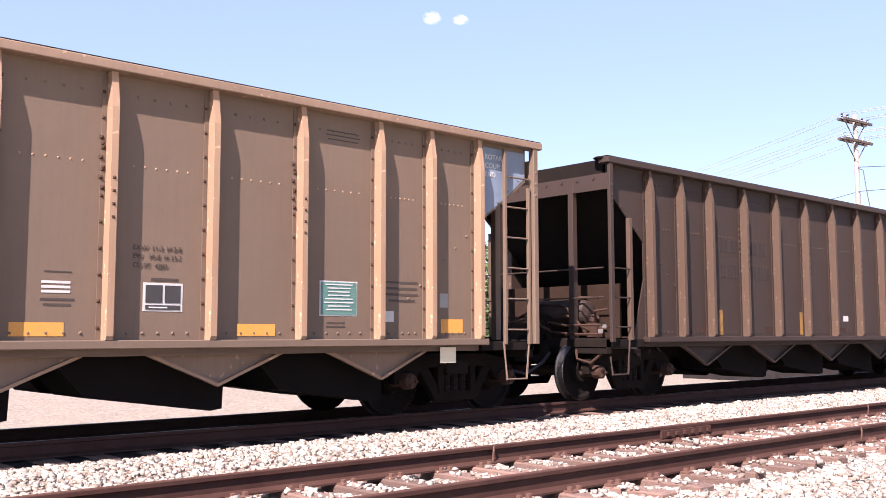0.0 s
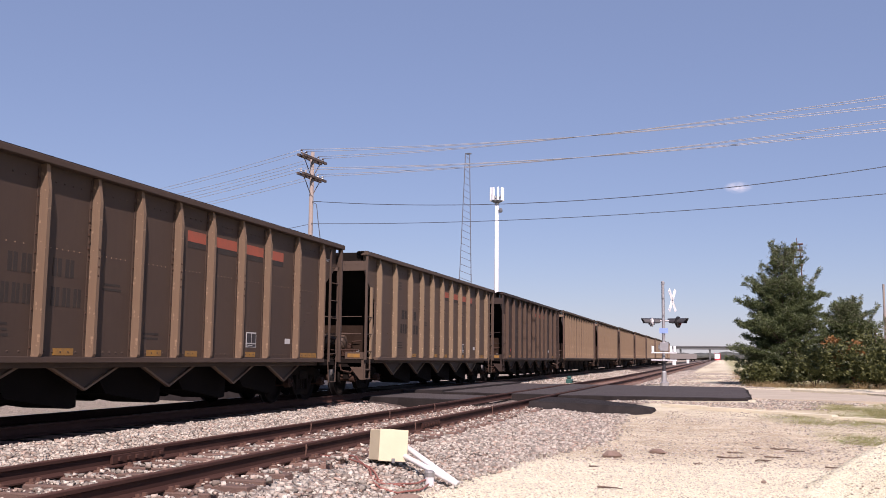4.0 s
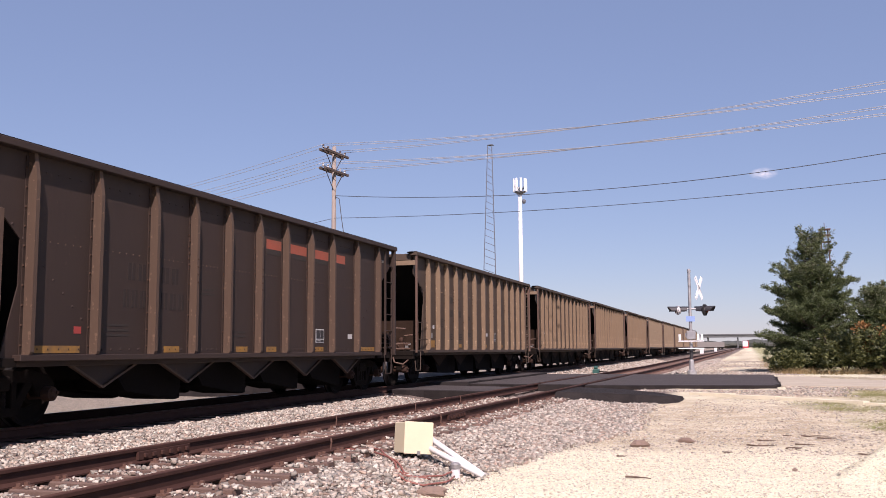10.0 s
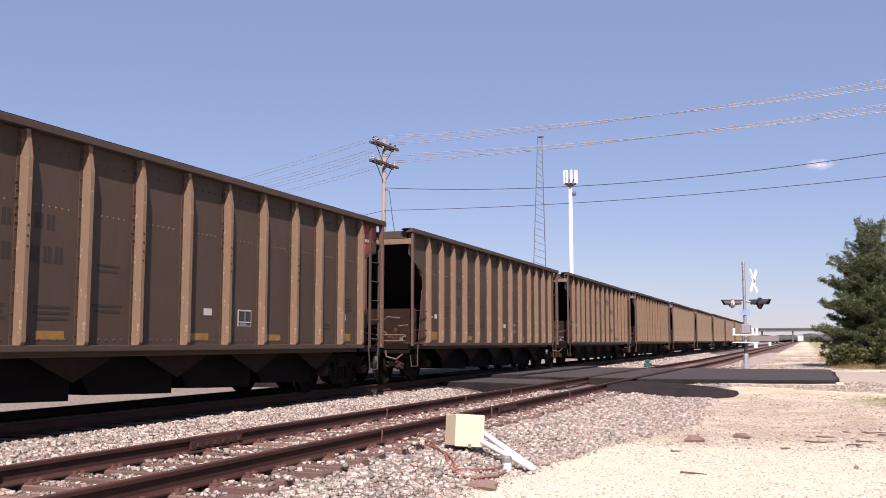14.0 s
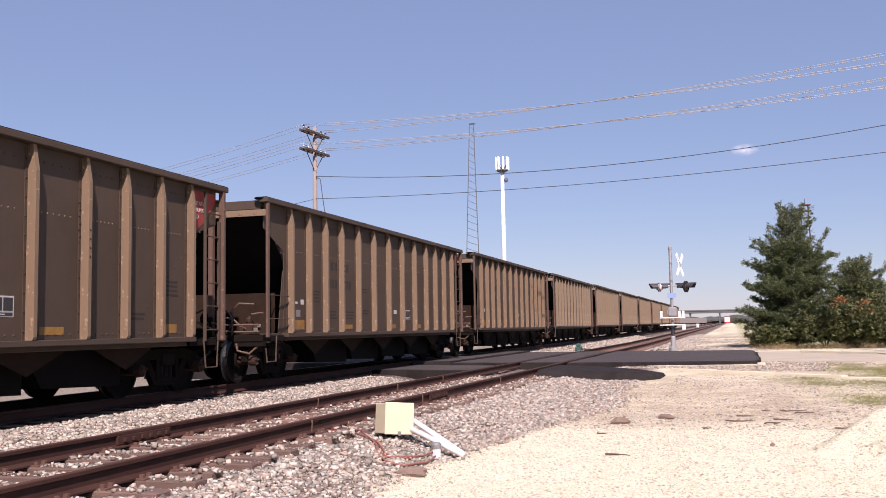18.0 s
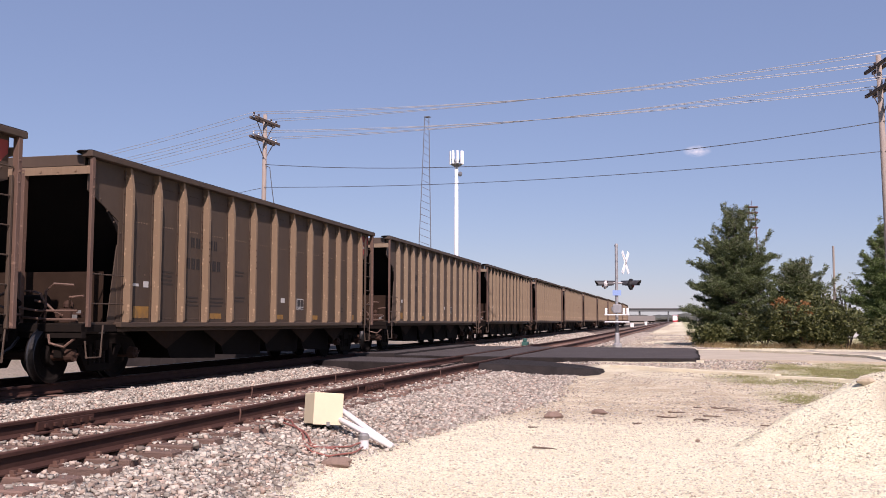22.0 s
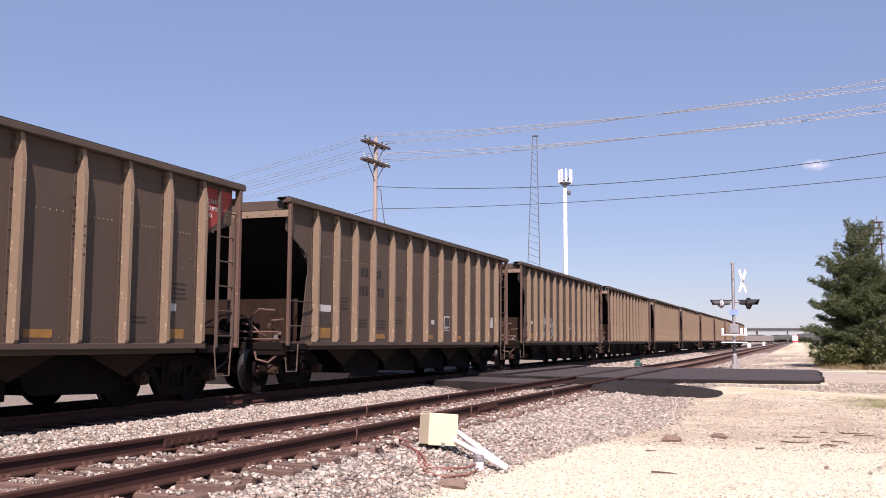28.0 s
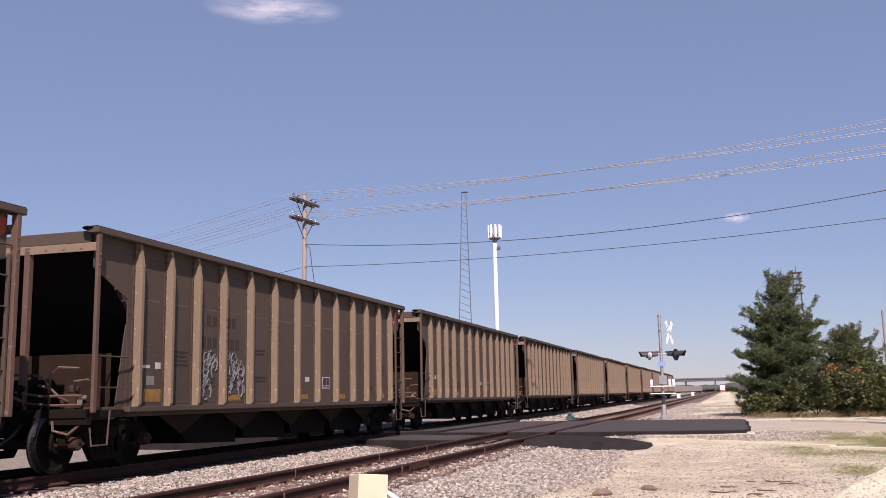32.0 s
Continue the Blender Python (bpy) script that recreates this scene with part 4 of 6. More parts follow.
for k, car in cars.items():
    kind = KINDS.get(k, "ash" if k >= 8 else "grey")
    if kind in ("grey", "ash"):
        for y, w, h in ((1.5, 0.5, 0.21), (4.3, 0.5, 0.11), (7.5, 0.5, 0.11), (9.75, 0.5, 0.11), (12.72, 0.4, 0.15)):
            decal(car, "reflector_stripe", y, y + w, 1.07, 1.07 + h, M_YELLOW, "worn yellow reflective stripe")
        decal(car, "label_plate", 7.86, 8.08, 1.47, 1.58, M_WHITE, "small white label")
        data_box(car, 8.84, 1.31, 0.42, 0.4 if k == 9 else 0.28)
        if k == 9:
            decal(car, "label_plate", 1.4, 2.02, 1.62, 1.76, M_WHITE, "torn white label")
            decal(car, "label_plate", 1.4, 2.02, 1.34, 1.57, M_SOFT, "peeling grey label")
            decal(car, "label_plate", 12.95, 13.3, 1.45, 1.78, M_WHITE, "torn white label")
        else:
            decal(car, "label_plate", 1.39, 1.66, 1.63, 1.68, M_WHITE, "torn white label")
            decal(car, "label_plate", 1.82, 1.98, 1.62, 1.73, M_WHITE, "torn white label")
        if k % 2 == 0:
            decal(car, "label_plate", 1.58, 1.8, 1.35, 1.5, M_PIPE, "grey label")
            decal(car, "label_plate", 12.75, 12.9, 1.5, 1.62, M_WHITE, "small white label")
        if k <= 14:
            ink = M_MARK if k in (7, 8, 9) else M_FAINT
            mark(car, 3.45, 3.88, 2.46, 2.66, 2, ink)
            mark(car, 4.2, 4.6, 2.46, 2.66, 2, ink)
            mark(car, 3.3, 3.88, 2.04, 2.25, 3, ink)
            mark(car, 4.16, 4.76, 2.04, 2.25, 3, ink)
            bars(car, 2.36, 2.85, 1.95, 4)
            bars(car, 3.3, 3.85, 1.5, 3)
            bars(car, 4.25, 4.9, 1.5, 3)
            bars(car, 5.3, 5.9, 2.1, 2)
            bars(car, 5.3, 5.9, 1.55, 2)
            bars(car, 12.75, 13.2, 1.95, 4)
            bars(car, 11.8, 12.2, 1.4, 2)
        red = B().prism([(LEN - 0.93, 3.6), (LEN - 0.93, 2.8), (LEN - 0.58, 3.0), (LEN - 0.12, 3.42), (LEN - 0.12, 3.6)], "x", PANEL, PANEL + 0.004)
        part("rotary_end_panel", red, M_RED, car, "faded red painted end panel")
        if 4 <= k <= 10:
            for i, word in enumerate(("ROTARY", "COUPLER", "END")):
                words(car, word, LEN - 0.9, 3.34 - 0.12 * i, 0.1, M_WHITE)
    elif kind == "light":
        blue = B().prism([(LEN - 0.93, 3.6), (LEN - 0.93, 2.64), (LEN - 0.58, 2.88), (LEN - 0.12, 3.24), (LEN - 0.12, 3.6)], "x", PANEL, PANEL + 0.004)
        part("rotary_end_panel", blue, M_BLUE, car, "faded blue painted end panel")
        for i, word in enumerate(("ROTARY", "COUPLER", "END")):
            words(car, word, LEN - 0.9, 3.44 - 0.12 * i, 0.1, M_WHITE)
        for y, w in ((7.5, 0.5), (9.85, 0.48)):
            decal(car, "reflector_stripe", y, y + w, 1.04, 1.17, M_ORANGE, "worn orange reflective stripe")
        decal(car, "reflector_stripe", 12.8, 13.18, 1.07, 1.25, M_ORANGE, "orange reflective stripe")
        data_box(car, 8.78, 1.29, 0.43, 0.29)
        for i in range(3):
            decal(car, "label_stripe", 7.78, 8.05, 1.45 + 0.045 * i, 1.475 + 0.045 * i, M_WHITE, "white striped emblem")
        bars(car, 7.76, 8.1, 1.66, 1, 0.012, 0.05, M_SOFT)
        bars(car, 7.76, 8.1, 1.40, 2, 0.022, 0.05, M_SOFT)
        words(car, "EXW  11-3  H 2-8", 8.66, 1.91, 0.07, M_SOFT)
        words(car, "EW   10-8  H 13-1", 8.66, 1.82, 0.07, M_SOFT)
        words(car, "CU FT  4200", 8.66, 1.73, 0.07, M_SOFT)
        bars(car, 8.82, 9.2, 1.63, 1, 0.03, 0.05, M_SOFT)
        decal(car, "placard", 10.92, 11.46, 1.27, 1.68, M_WHITE, "green instruction placard with white border")
        decal(car, "placard_field", 10.935, 11.445, 1.285, 1.665, M_GREEN, x=PANEL + 0.005)
        bars(car, 10.97, 11.41, 1.645, 8, 0.014, 0.042, M_WHITE, PANEL + 0.01)
        bars(car, 11.0, 11.3, 1.2, 2, 0.018, 0.045, M_SOFT)
        bars(car, 11.88, 12.42, 1.71, 4, 0.028, 0.075, M_SOFT)
        decal(car, "label_plate", 11.86, 12.02, 1.21, 1.34, M_WHITE, "white label")
        bars(car, 10.94, 11.54, 3.47, 3, 0.014, 0.05, M_SOFT)
        decal(car, "label_plate", 12.78, 12.92, 1.4, 1.58, M_PIPE, "grey tag")
        decal(car, "flag_plate", 12.76, 13.03, 0.69, 0.89, M_CREAM, "pale square hanging plate", 1.5)
    elif kind == "dark":
        for y, z, h in ((3.14, 1.03, 0.43), (5.97, 1.03, 0.43), (13.22, 1.4, 0.7)):
            decal(car, "reflector_stripe", y, y + 0.12, z, z + h, M_YELLOW, "worn yellow vertical stripe")
        for y in (2.45, 4.67, 7.6):
            decal(car, "label_plate", y, y + 0.26, 1.08, 1.17, M_CAP, "pale worn label")
        decal(car, "label_plate", 7.78, 7.99, 1.3, 1.41, M_WHITE, "small white label")
        data_box(car, 9.92, 1.31, 0.39, 0.27)
        bars(car, 10.98, 11.5, 1.7, 8, 0.02, 0.052, M_PIPE)
        ring, n = B(), 24
        for r in (0.3, 0.24):
            ring.v += [(PANEL + 0.004, 11.27 + r * 0.8 * math.cos(2 * math.pi * i / n), 3.22 + r * math.sin(2 * math.pi * i / n)) for i in range(n)]
        ring.f, ring.m = [(i, (i + 1) % n, n + (i + 1) % n, n + i) for i in range(n)], [0] * n
        part("paint_emblem", ring, M_EMBLEM, car, "faded pale round emblem")
        decal(car, "paint_emblem", 11.06, 11.48, 3.19, 3.25, M_EMBLEM, "faded pale emblem bar")
        decal(car, "paint_emblem", 11.24, 11.3, 2.98, 3.46, M_EMBLEM, "faded pale emblem bar", PANEL + 0.005)
        for y0, y1, z0, z1, n in ((3.2, 3.85, 2.48, 2.7, 2), (4.2, 4.8, 2.48, 2.7, 2), (3.2, 3.85, 2.03, 2.26, 3), (4.2, 4.9, 2.03, 2.26, 3)):
            mark(car, y0, y1, z0, z1, n, M_BULKINK)
    else:
        for y, w in ((1.33, 0.9), (4.27, 0.44), (6.55, 0.42), (7.72, 0.4), (9.92, 0.42), (12.5, 0.85)):
            if k != 2 or y > 2:
                decal(car, "reflector_stripe", y, y + w, 1.02, 1.12, M_YELLOW, "worn yellow reflective stripe")
        data_box(car, 9.94, 1.21, 0.42, 0.3)
        decal(car, "label_plate", 11.69, 11.94, 1.31, 1.42, M_WHITE, "small white label")
        ink = {1: M_FAINT, 2: M_MARK, 3: M_BULKINK}[k]
        for y0, y1, z0, z1, n in ((3.25, 3.78, 2.13, 2.39, 2), (4.14, 4.68, 2.13, 2.39, 2), (3.16, 3.78, 1.71, 1.98, 3), (4.14, 4.86, 1.71, 1.98, 3)):
            mark(car, y0, y1, z0, z1, n, ink)
        ribs = RIBS["M"]
        for i in range(5, 9):
            lo, hi = ribs[i] + (0.4 if i == 5 else 0.09), ribs[i + 1] - 0.09 if i < 8 else 11.5
            decal(car, "paint_stripe", lo, hi, 3.05, 3.24, M_REDSTRIPE, "faded orange red stripe")
            decal(car, "paint_stripe", lo, hi, 2.94, 3.046, M_FAINT, "dark line under the red stripe")
        bars(car, 2.65, 3.4, 1.45, 3)
        bars(car, 5.3, 5.8, 2.12, 2)
        bars(car, 6.4, 6.9, 1.4, 2)
        if k == 2:
            bars(car, 2.75, 3.3, 3.2, 3, 0.05, 0.09, M_SOFT)
        if k == 1:
            decal(car, "label_plate", 2.16, 2.3, 1.31, 1.41, M_WHITE, "small white label")
        if k == 3:
            decal(car, "paint_spot", 2.1, 2.25, 1.29, 1.39, M_RED, "bright red paint spot")
        words(car, "ROTARY", LEN - 0.9, 3.3, 0.1, M_WHITE)
        words(car, "END", LEN - 0.9, 3.17, 0.1, M_WHITE)
    if k == 1:
        lumps, rnd = B(), random.Random(12)
        for j in range(70):
            r = rnd.uniform(0.05, 0.13)
            lumps.ball((rnd.uniform(1.0, 1.36), rnd.uniform(1.9, 4.7), 3.76 + rnd.uniform(-0.05, 0.02)), (r, r * 1.3, r * 0.75), 6, 4)
        lumps.box(-1.3, 1.3, 1.8, 4.8, 3.4, 3.68)
        part("coal_load", lumps, M_COAL, car, "black coal lumps just above the rim")
    if k == 10:
        rnd = random.Random(4)
        for y0, y1, z1 in ((3.2, 3.9, 2.0), (4.15, 4.95, 2.05)):
            for j in range(26):
                y, z, r = rnd.uniform(y0 + 0.1, y1 - 0.1), rnd.uniform(1.2, z1 - 0.1), rnd.uniform(0.04, 0.13)
                a0, a1 = rnd.uniform(0, 6.28), rnd.uniform(2.0, 5.0)
                pts = [(PANEL + 0.006, y + r * math.cos(a0 + a1 * t / 6), z + 1.4 * r * math.sin(a0 + a1 * t / 6)) for t in range(7)]
                part("graffiti_stroke", B().tube(pts, 0.016, 4), M_GRAFF, car, "pale sprayed stroke")


# ---------------- crossing ----------------
def slab(poly, z0, z1, name, mat, label, cat, nx=1):
    ob = thing(name, label, cat, kind="structure", mesh=B().prism(poly, "z", z0, z1).mesh(name, mat))
    return ob


crossing = thing("road", "grey asphalt level crossing raised to the rails", "road", kind="structure")


def asphalt(poly, z0, z1):
    """A worn slab with a ragged black lip round it."""
    rag, out = random.Random(len(poly) + int(poly[0][1] * 10)), []
    for (xa, ya), (xb, yb) in zip(poly, poly[1:] + poly[:1]):
        n = max(1, int(math.hypot(xb - xa, yb - ya) / 0.5))
        for i in range(n):
            e = 0.0 if abs(xa) < 1 and abs(xb) < 1 else 0.07
            out.append((xa + (xb - xa) * i / n + rag.uniform(-e, e), ya + (yb - ya) * i / n + rag.uniform(-1.4 * e, 1.4 * e)))
    cx, cy = sum(p[0] for p in out) / len(out), sum(p[1] for p in out) / len(out)
    inner = [(x + (cx - x) / math.hypot(cx - x, cy - y) * 0.09, y + (cy - y) / math.hypot(cx - x, cy - y) * 0.09) for x, y in out]
    n = len(out)
    b = B().add([(x, y, z0) for x, y in out] + [(x, y, z1 - 0.02) for x, y in out] + [(x, y, z1) for x, y in inner], [(i, (i + 1) % n, n + (i + 1) % n, n + i) for i in range(n)] + [(n + i, n + (i + 1) % n, 2 * n + (i + 1) % n, 2 * n + i) for i in range(n)], 1)
    b.add([(x, y, z1) for x, y in inner], [tuple(range(n))])
    part("asphalt_panel", b, [M_ASPHALT, M_TAR], crossing)


asphalt([(-2.9, 29.2), (-0.9, 29.0), (-0.9, 41.5), (-2.9, 41.5)], -0.35, -0.012)
asphalt([(-0.62, 29.0), (0.62, 29.0), (0.62, 41.5), (-0.62, 41.5)], -0.35, -0.012)
asphalt([(0.86, 28.6), (6.3, 29.3), (6.5, 31), (6.55, 40.5), (6.3, 41.6), (0.86, 41.5)], -0.4, -0.014)
ramp_top = [(0.86, 24.3, -0.03), (2.0, 24.25, -0.05), (2.9, 24.05, -0.07), (3.5, 24.1, -0.10), (3.85, 24.5, -0.13), (3.95, 25.4, -0.17), (3.3, 26.5, -0.13), (2.1, 27.1, -0.06), (0.86, 27.4, -0.03)]
ramp_foot = [(0.86, 23.85, -0.5), (2.0, 23.8, -0.5), (3.0, 23.75, -0.5), (3.7, 23.8, -0.5), (4.1, 24.3, -0.5), (4.15, 25.6, -0.5), (3.5, 26.8, -0.5), (2.2, 27.5, -0.5), (0.86, 27.8, -0.5)]
part("asphalt_panel", B().add(ramp_top + ramp_foot + [(1.9, 25.8, -0.04)], [(i, (i + 1) % 9, 18) for i in range(9)] + [(i, i + 9, (i + 1) % 9 + 9, (i + 1) % 9) for i in range(9)]), M_TAR, crossing, "dark ragged asphalt ramp")
asphalt([(-3.95, 25.0), (-0.9, 24.4), (-0.9, 27.4), (-3.95, 28.2)], -0.35, -0.03)
asphalt([(-4.0, 28.4), (-2.9, 29.2), (-2.9, 41.5), (-4.0, 41.5)], -0.35, 0.05)
asphalt([(-5.5, 28.4), (-4.18, 28.4), (-4.18, 41.5), (-5.5, 41.5)], -0.35, 0.05)
asphalt([(-14, 29), (-5.7, 28.4), (-5.7, 41.5), (-14, 41)], -0.6, 0.04)
slab([(6.5, 30.2), (11.0, 29.5), (30, 27.0), (30, 38.5), (6.6, 40.2)], -0.5, -0.05, "pavement", M_PAVE, "dusty worn road leading away from the crossing", "road")


def kerb_line(pts, label, drop):
    k = thing("kerb", label, "kerb", kind="structure")
    for (xa, ya), (xb, yb) in zip(pts, pts[1:]):
        d = Vector((xb - xa, yb - ya, 0))
        n = max(1, round(d.length / 1.5))
        side = Vector((-d.y, d.x, 0)).normalized() * 0.14
        for i in range(n):
            p, q = Vector((xa, ya, 0)) + d * (i / n), Vector((xa, ya, 0)) + d * ((i + 0.985) / n)
            z = max(gz(p.x, p.y), gz(q.x, q.y)) + drop
            part("kerb_stone", B().prism([tuple((p - side)[:2]), tuple((q - side)[:2]), tuple((q + side)[:2]), tuple((p + side)[:2])], "z", z - 0.3, z), M_CONCRETE, k)


kerb_line([(4.1, 27.0), (6.3, 25.6), (8.2, 24.3), (9.5, 23.5), (13.5, 21.3)], "long low weathered concrete kerb strip", 0.06)
kerb_line([(8.2, 38.2), (10.5, 35.4), (11.8, 32.6), (11.9, 29.0)], "curved pale concrete kerb of the driveway", 0.1)

# ---------------- grade crossing signal ----------------
SX, SY = 3.24, 42.3
sig = thing("crossing_signal", "aluminium level crossing signal with white crossbuck and unlit hooded lamps", "crossing signal", pose(SX, SY, gz(SX, SY) + 0.1))
part("mast", B().tube([(0, 0, -0.2), (0, 0, 4.35)], 0.065, 12), M_ALU, sig)
part("mast_cap", B().lathe([(4.3, 0.075), (4.4, 0.08), (4.45, 0.04)], "z", 12), M_ALU, sig)
part("base", B().lathe([(-0.2, 0.2), (0.05, 0.2), (0.1, 0.12), (0.5, 0.1), (0.55, 0.08)], "z", 10), M_ALU, sig, "cast mast base")
# Shade on the lower mast, added as a black tube round it.
part("mast_sleeve", B().tube([(0, 0, 0.45), (0, 0, 1.0)], 0.075, 12), M_LAMPBLACK, sig, "black tube added for shade on the lower mast")
xb = part("crossbuck", B().box(0.02, 0.06, -0.03, 0.0, 3.45, 3.5).box(0.02, 0.06, -0.03, 0.0, 3.7, 3.75), M_ALU, sig, "crossbuck bracket")
for a in (58, -58):
    blade = part("crossbuck_blade", B().box(-0.56, 0.56, -0.008, 0.008, -0.10, 0.10), M_SIGN, xb, "white crossbuck blade", pose(0.4, -0.1, 3.60, 0, 0, 66) @ pose(0, 0, 0, 0, a, 0), bevel=0.01)
arm = B().tube([(-0.55, 0, 2.72), (0.62, 0, 2.72)], 0.035, 8)
part("lamp_arm", arm, M_ALU, sig)
for x, d in ((-0.5, -1), (0.62, 1)):
    for turn, face in ((15, 1), (195, -1)):
        m = pose(x, 0, 2.66, 0, 0, 70 * d if face == 1 else 70 * d + 180)
        h = B().lathe([(-0.1, 0.05), (-0.09, 0.11), (0.02, 0.16), (0.03, 0.16)], "y", 14)
        # Left lamp and its backplate are white: sunlight on them put into the colour.
        lamp = part("signal_lamp", h, M_LAMPBLACK if d > 0 else M_PVC, sig, "unlit hooded warning lamp", m)
        hood = B()
        pts = [(0.17 * math.cos(a), 0.17 * math.sin(a)) for a in np.linspace(-0.3, math.pi + 0.3, 12)]
        hood.add([(px, -0.08, pz) for px, pz in pts] + [(px * 1.02, -0.46 + 0.12 * (1 - max(0, pz) / 0.17), pz) for px, pz in pts], [(i, i + 1, 13 + i, 12 + i) for i in range(11)])
        part("hood", hood, M_LAMPBLACK, lamp)
        part("backplate", B().lathe([(0.028, 0.25), (0.034, 0.25)], "y", 18) if d > 0 else B().lathe([(0.028, 0.2), (0.034, 0.2)], "y", 18), M_LAMPBLACK if d > 0 else M_PVC, lamp)
        part("lens", B().lathe([(-0.105, 0.14), (-0.115, 0.08)], "y", 14), M_LENS, lamp)
part("information_plate", B().box(-0.17, 0.2, -0.1, -0.085, 2.17, 2.4), M_BLUESIGN, sig, "light blue information plate")
# gate mechanism with its counterweights
part("gate_motor", B().box(-0.17, 0.2, -0.14, 0.14, 1.4, 1.78).box(-0.23, -0.15, -0.1, 0.1, 1.48, 1.68), M_ALU, sig, "grey gate motor case", bevel=0.03)
for z in (1.33, 1.02):
    part("counterweight_arm", B().box(-0.52, 0.55, -0.22, -0.17, z - 0.024, z + 0.024), M_SIGN, sig, "white counterweight arm", bevel=0.008)
for x in (-0.46, 0.3, 0.46):
    part("counterweight", B().box(x - 0.04, x + 0.06, -0.24, -0.1, 1.36, 1.62), M_SIGN, sig, "white counterweight", bevel=0.01)

# ---------------- utility poles and wires ----------------
POLES = [(-13.4, 42.0, 11.0, 0.0, -0.2), (13.2, 37.0, 10.8, -0.35, 0.25)]
arm_ends = []
for px, py, h, lean, turn in POLES:
    p = thing("utility_pole", "tall grey wooden utility pole with two pairs of crossarms", "utility pole", pose(px, py, 0))
    part("shaft", B().tube([(0.3 * -lean, 0, -0.6), (0, 0, h * 0.5), (lean * 0.3, 0, h)], 0.14, 12, r1=0.095), M_WOODPOLE, p, smooth=True)
    ends = []
    ang = 1.5 if px < 0 else -1.384
    ca, sa = math.cos(ang), math.sin(ang)
    for lvl, (z, ins) in enumerate(((h - 0.35, M_INSUL), (h - 1.25, M_INSULW))):
        for off in (-0.14, 0.14):
            ar = B().box(-1.2, 1.2, off - 0.05, off + 0.05, z - 0.06, z + 0.06)
            part("crossarm", ar, M_ARM, p, "weathered brown crossarm", pose(0, 0, 0, 0, 0, math.degrees(ang)), bevel=0.008)
        for sx in (-1, 1):
            part("brace", B().tube([(sx * 0.85 * ca, sx * 0.85 * sa, z - 0.05), (0, 0, z - 0.95)], 0.022, 5), M_ARM, p)
        for k in (-1.1, -0.62, 0.62, 1.1):
            i = B().lathe([(z + 0.06, 0.02), (z + 0.12, 0.055), (z + 0.17, 0.035), (z + 0.21, 0.06), (z + 0.26, 0.03)], "z", 8, 0, (k * ca, k * sa, 0))
            part("insulator", i, ins, p)
            ends.append((px + k * ca, py + k * sa, z + 0.26, lvl))
    drop = B().tube([(0.12, -0.1, h - 2.5), (0.35, -0.15, h - 2.62), (0.5, -0.2, h - 3.6), (0.8, -0.2, h - 5.5), (1.1, -0.3, h - 8)], 0.02, 5)
    part("guy_wire", drop, M_WIRE_D, p, "dark sagging guy cable")
    arm_ends.append(ends)


def wire(a, b, sag, r, mat, label):
    pts = [(a[0] + (b[0] - a[0]) * t, a[1] + (b[1] - a[1]) * t, a[2] + (b[2] - a[2]) * t - 4 * sag * t * (1 - t)) for t in np.linspace(0, 1, 25)]
    thing("overhead_wire", label, "overhead wire", group="overhead wires", mesh=B().tube(pts, r, 5).mesh("overhead_wire", mat, True))


for i in range(8):
    a, b = arm_ends[0][i], arm_ends[1][i]
    wire(a, b, 0.35, 0.0125, M_WIRE_L, "thin pale bare overhead power wire")
    wire(a, (a[0] - 34, a[1] + 16, a[2] - 0.4), 0.5, 0.011, M_WIRE_L, "thin pale bare overhead power wire")
    wire(b, (b[0] + 30, b[1] - 14, b[2] - 0.2), 0.5, 0.0125, M_WIRE_L, "thin pale bare overhead power wire")
for z, sag, r in ((8.35, 0.75, 0.015), (7.25, 0.35, 0.013)):
    wire((-13.3, 41.9, z + 0.2), (13.2, 36.9, z), sag, r, M_WIRE_D, "dark sagging communication cable")
    if z < 8:
        wire((-13.3, 41.9, z + 0.2), (-48, 58, z - 0.6), sag, r, M_WIRE_D, "dark sagging communication cable")
    wire((13.2, 36.9, z), (43, 23, z), sag, r, M_WIRE_D, "dark sagging communication cable")

# ---------------- masts ----------------
TX, TY, TH = -29.6, 133.0, 31.0
mast = thing("lattice_mast", "slender grey steel lattice radio mast", "radio mast", pose(TX, TY, 0, 0, 0, -15))
legs = []
for a in (210, 330, 90):
    c, s = math.cos(math.radians(a)), math.sin(math.radians(a))
    legs.append((c, s))
    part("mast_leg", B().tube([(1.7 * c, 1.7 * s, 0), (1.15 * c, 1.15 * s, 12), (0.4 * c, 0.4 * s, TH)], 0.055, 6), M_MAST, mast)


def leg_at(i, z):
    r = 1.7 - 0.55 * z / 12 if z < 12 else 1.15 - 0.75 * (z - 12) / (TH - 12)
    return (r * legs[i][0], r * legs[i][1], z)


for z in np.arange(0, TH - 0.6, 1.0):
    part("lattice_brace", B().tube([leg_at(0, min(TH, z + 0.7)), leg_at(1, z)], 0.034, 4), M_MAST, mast)
part("mast_top", B().box(-0.38, 0.38, -0.3, 0.4, TH - 0.05, TH + 0.05), M_MAST, mast)
cell = thing("cell_tower", "white tubular cell tower with a ring of panel antennas", "cell tower", pose(-28.5, 147.0, 0))
part("pole", B().tube([(0, 0, 0), (0, 0, 27)], 0.42, 14, r1=0.27), M_CELL, cell, smooth=True)
part("platform", B().lathe([(25.8, 0.3), (26.1, 0.9), (26.25, 0.9)], "z", 12), M_MAST, cell, "dark antenna platform")
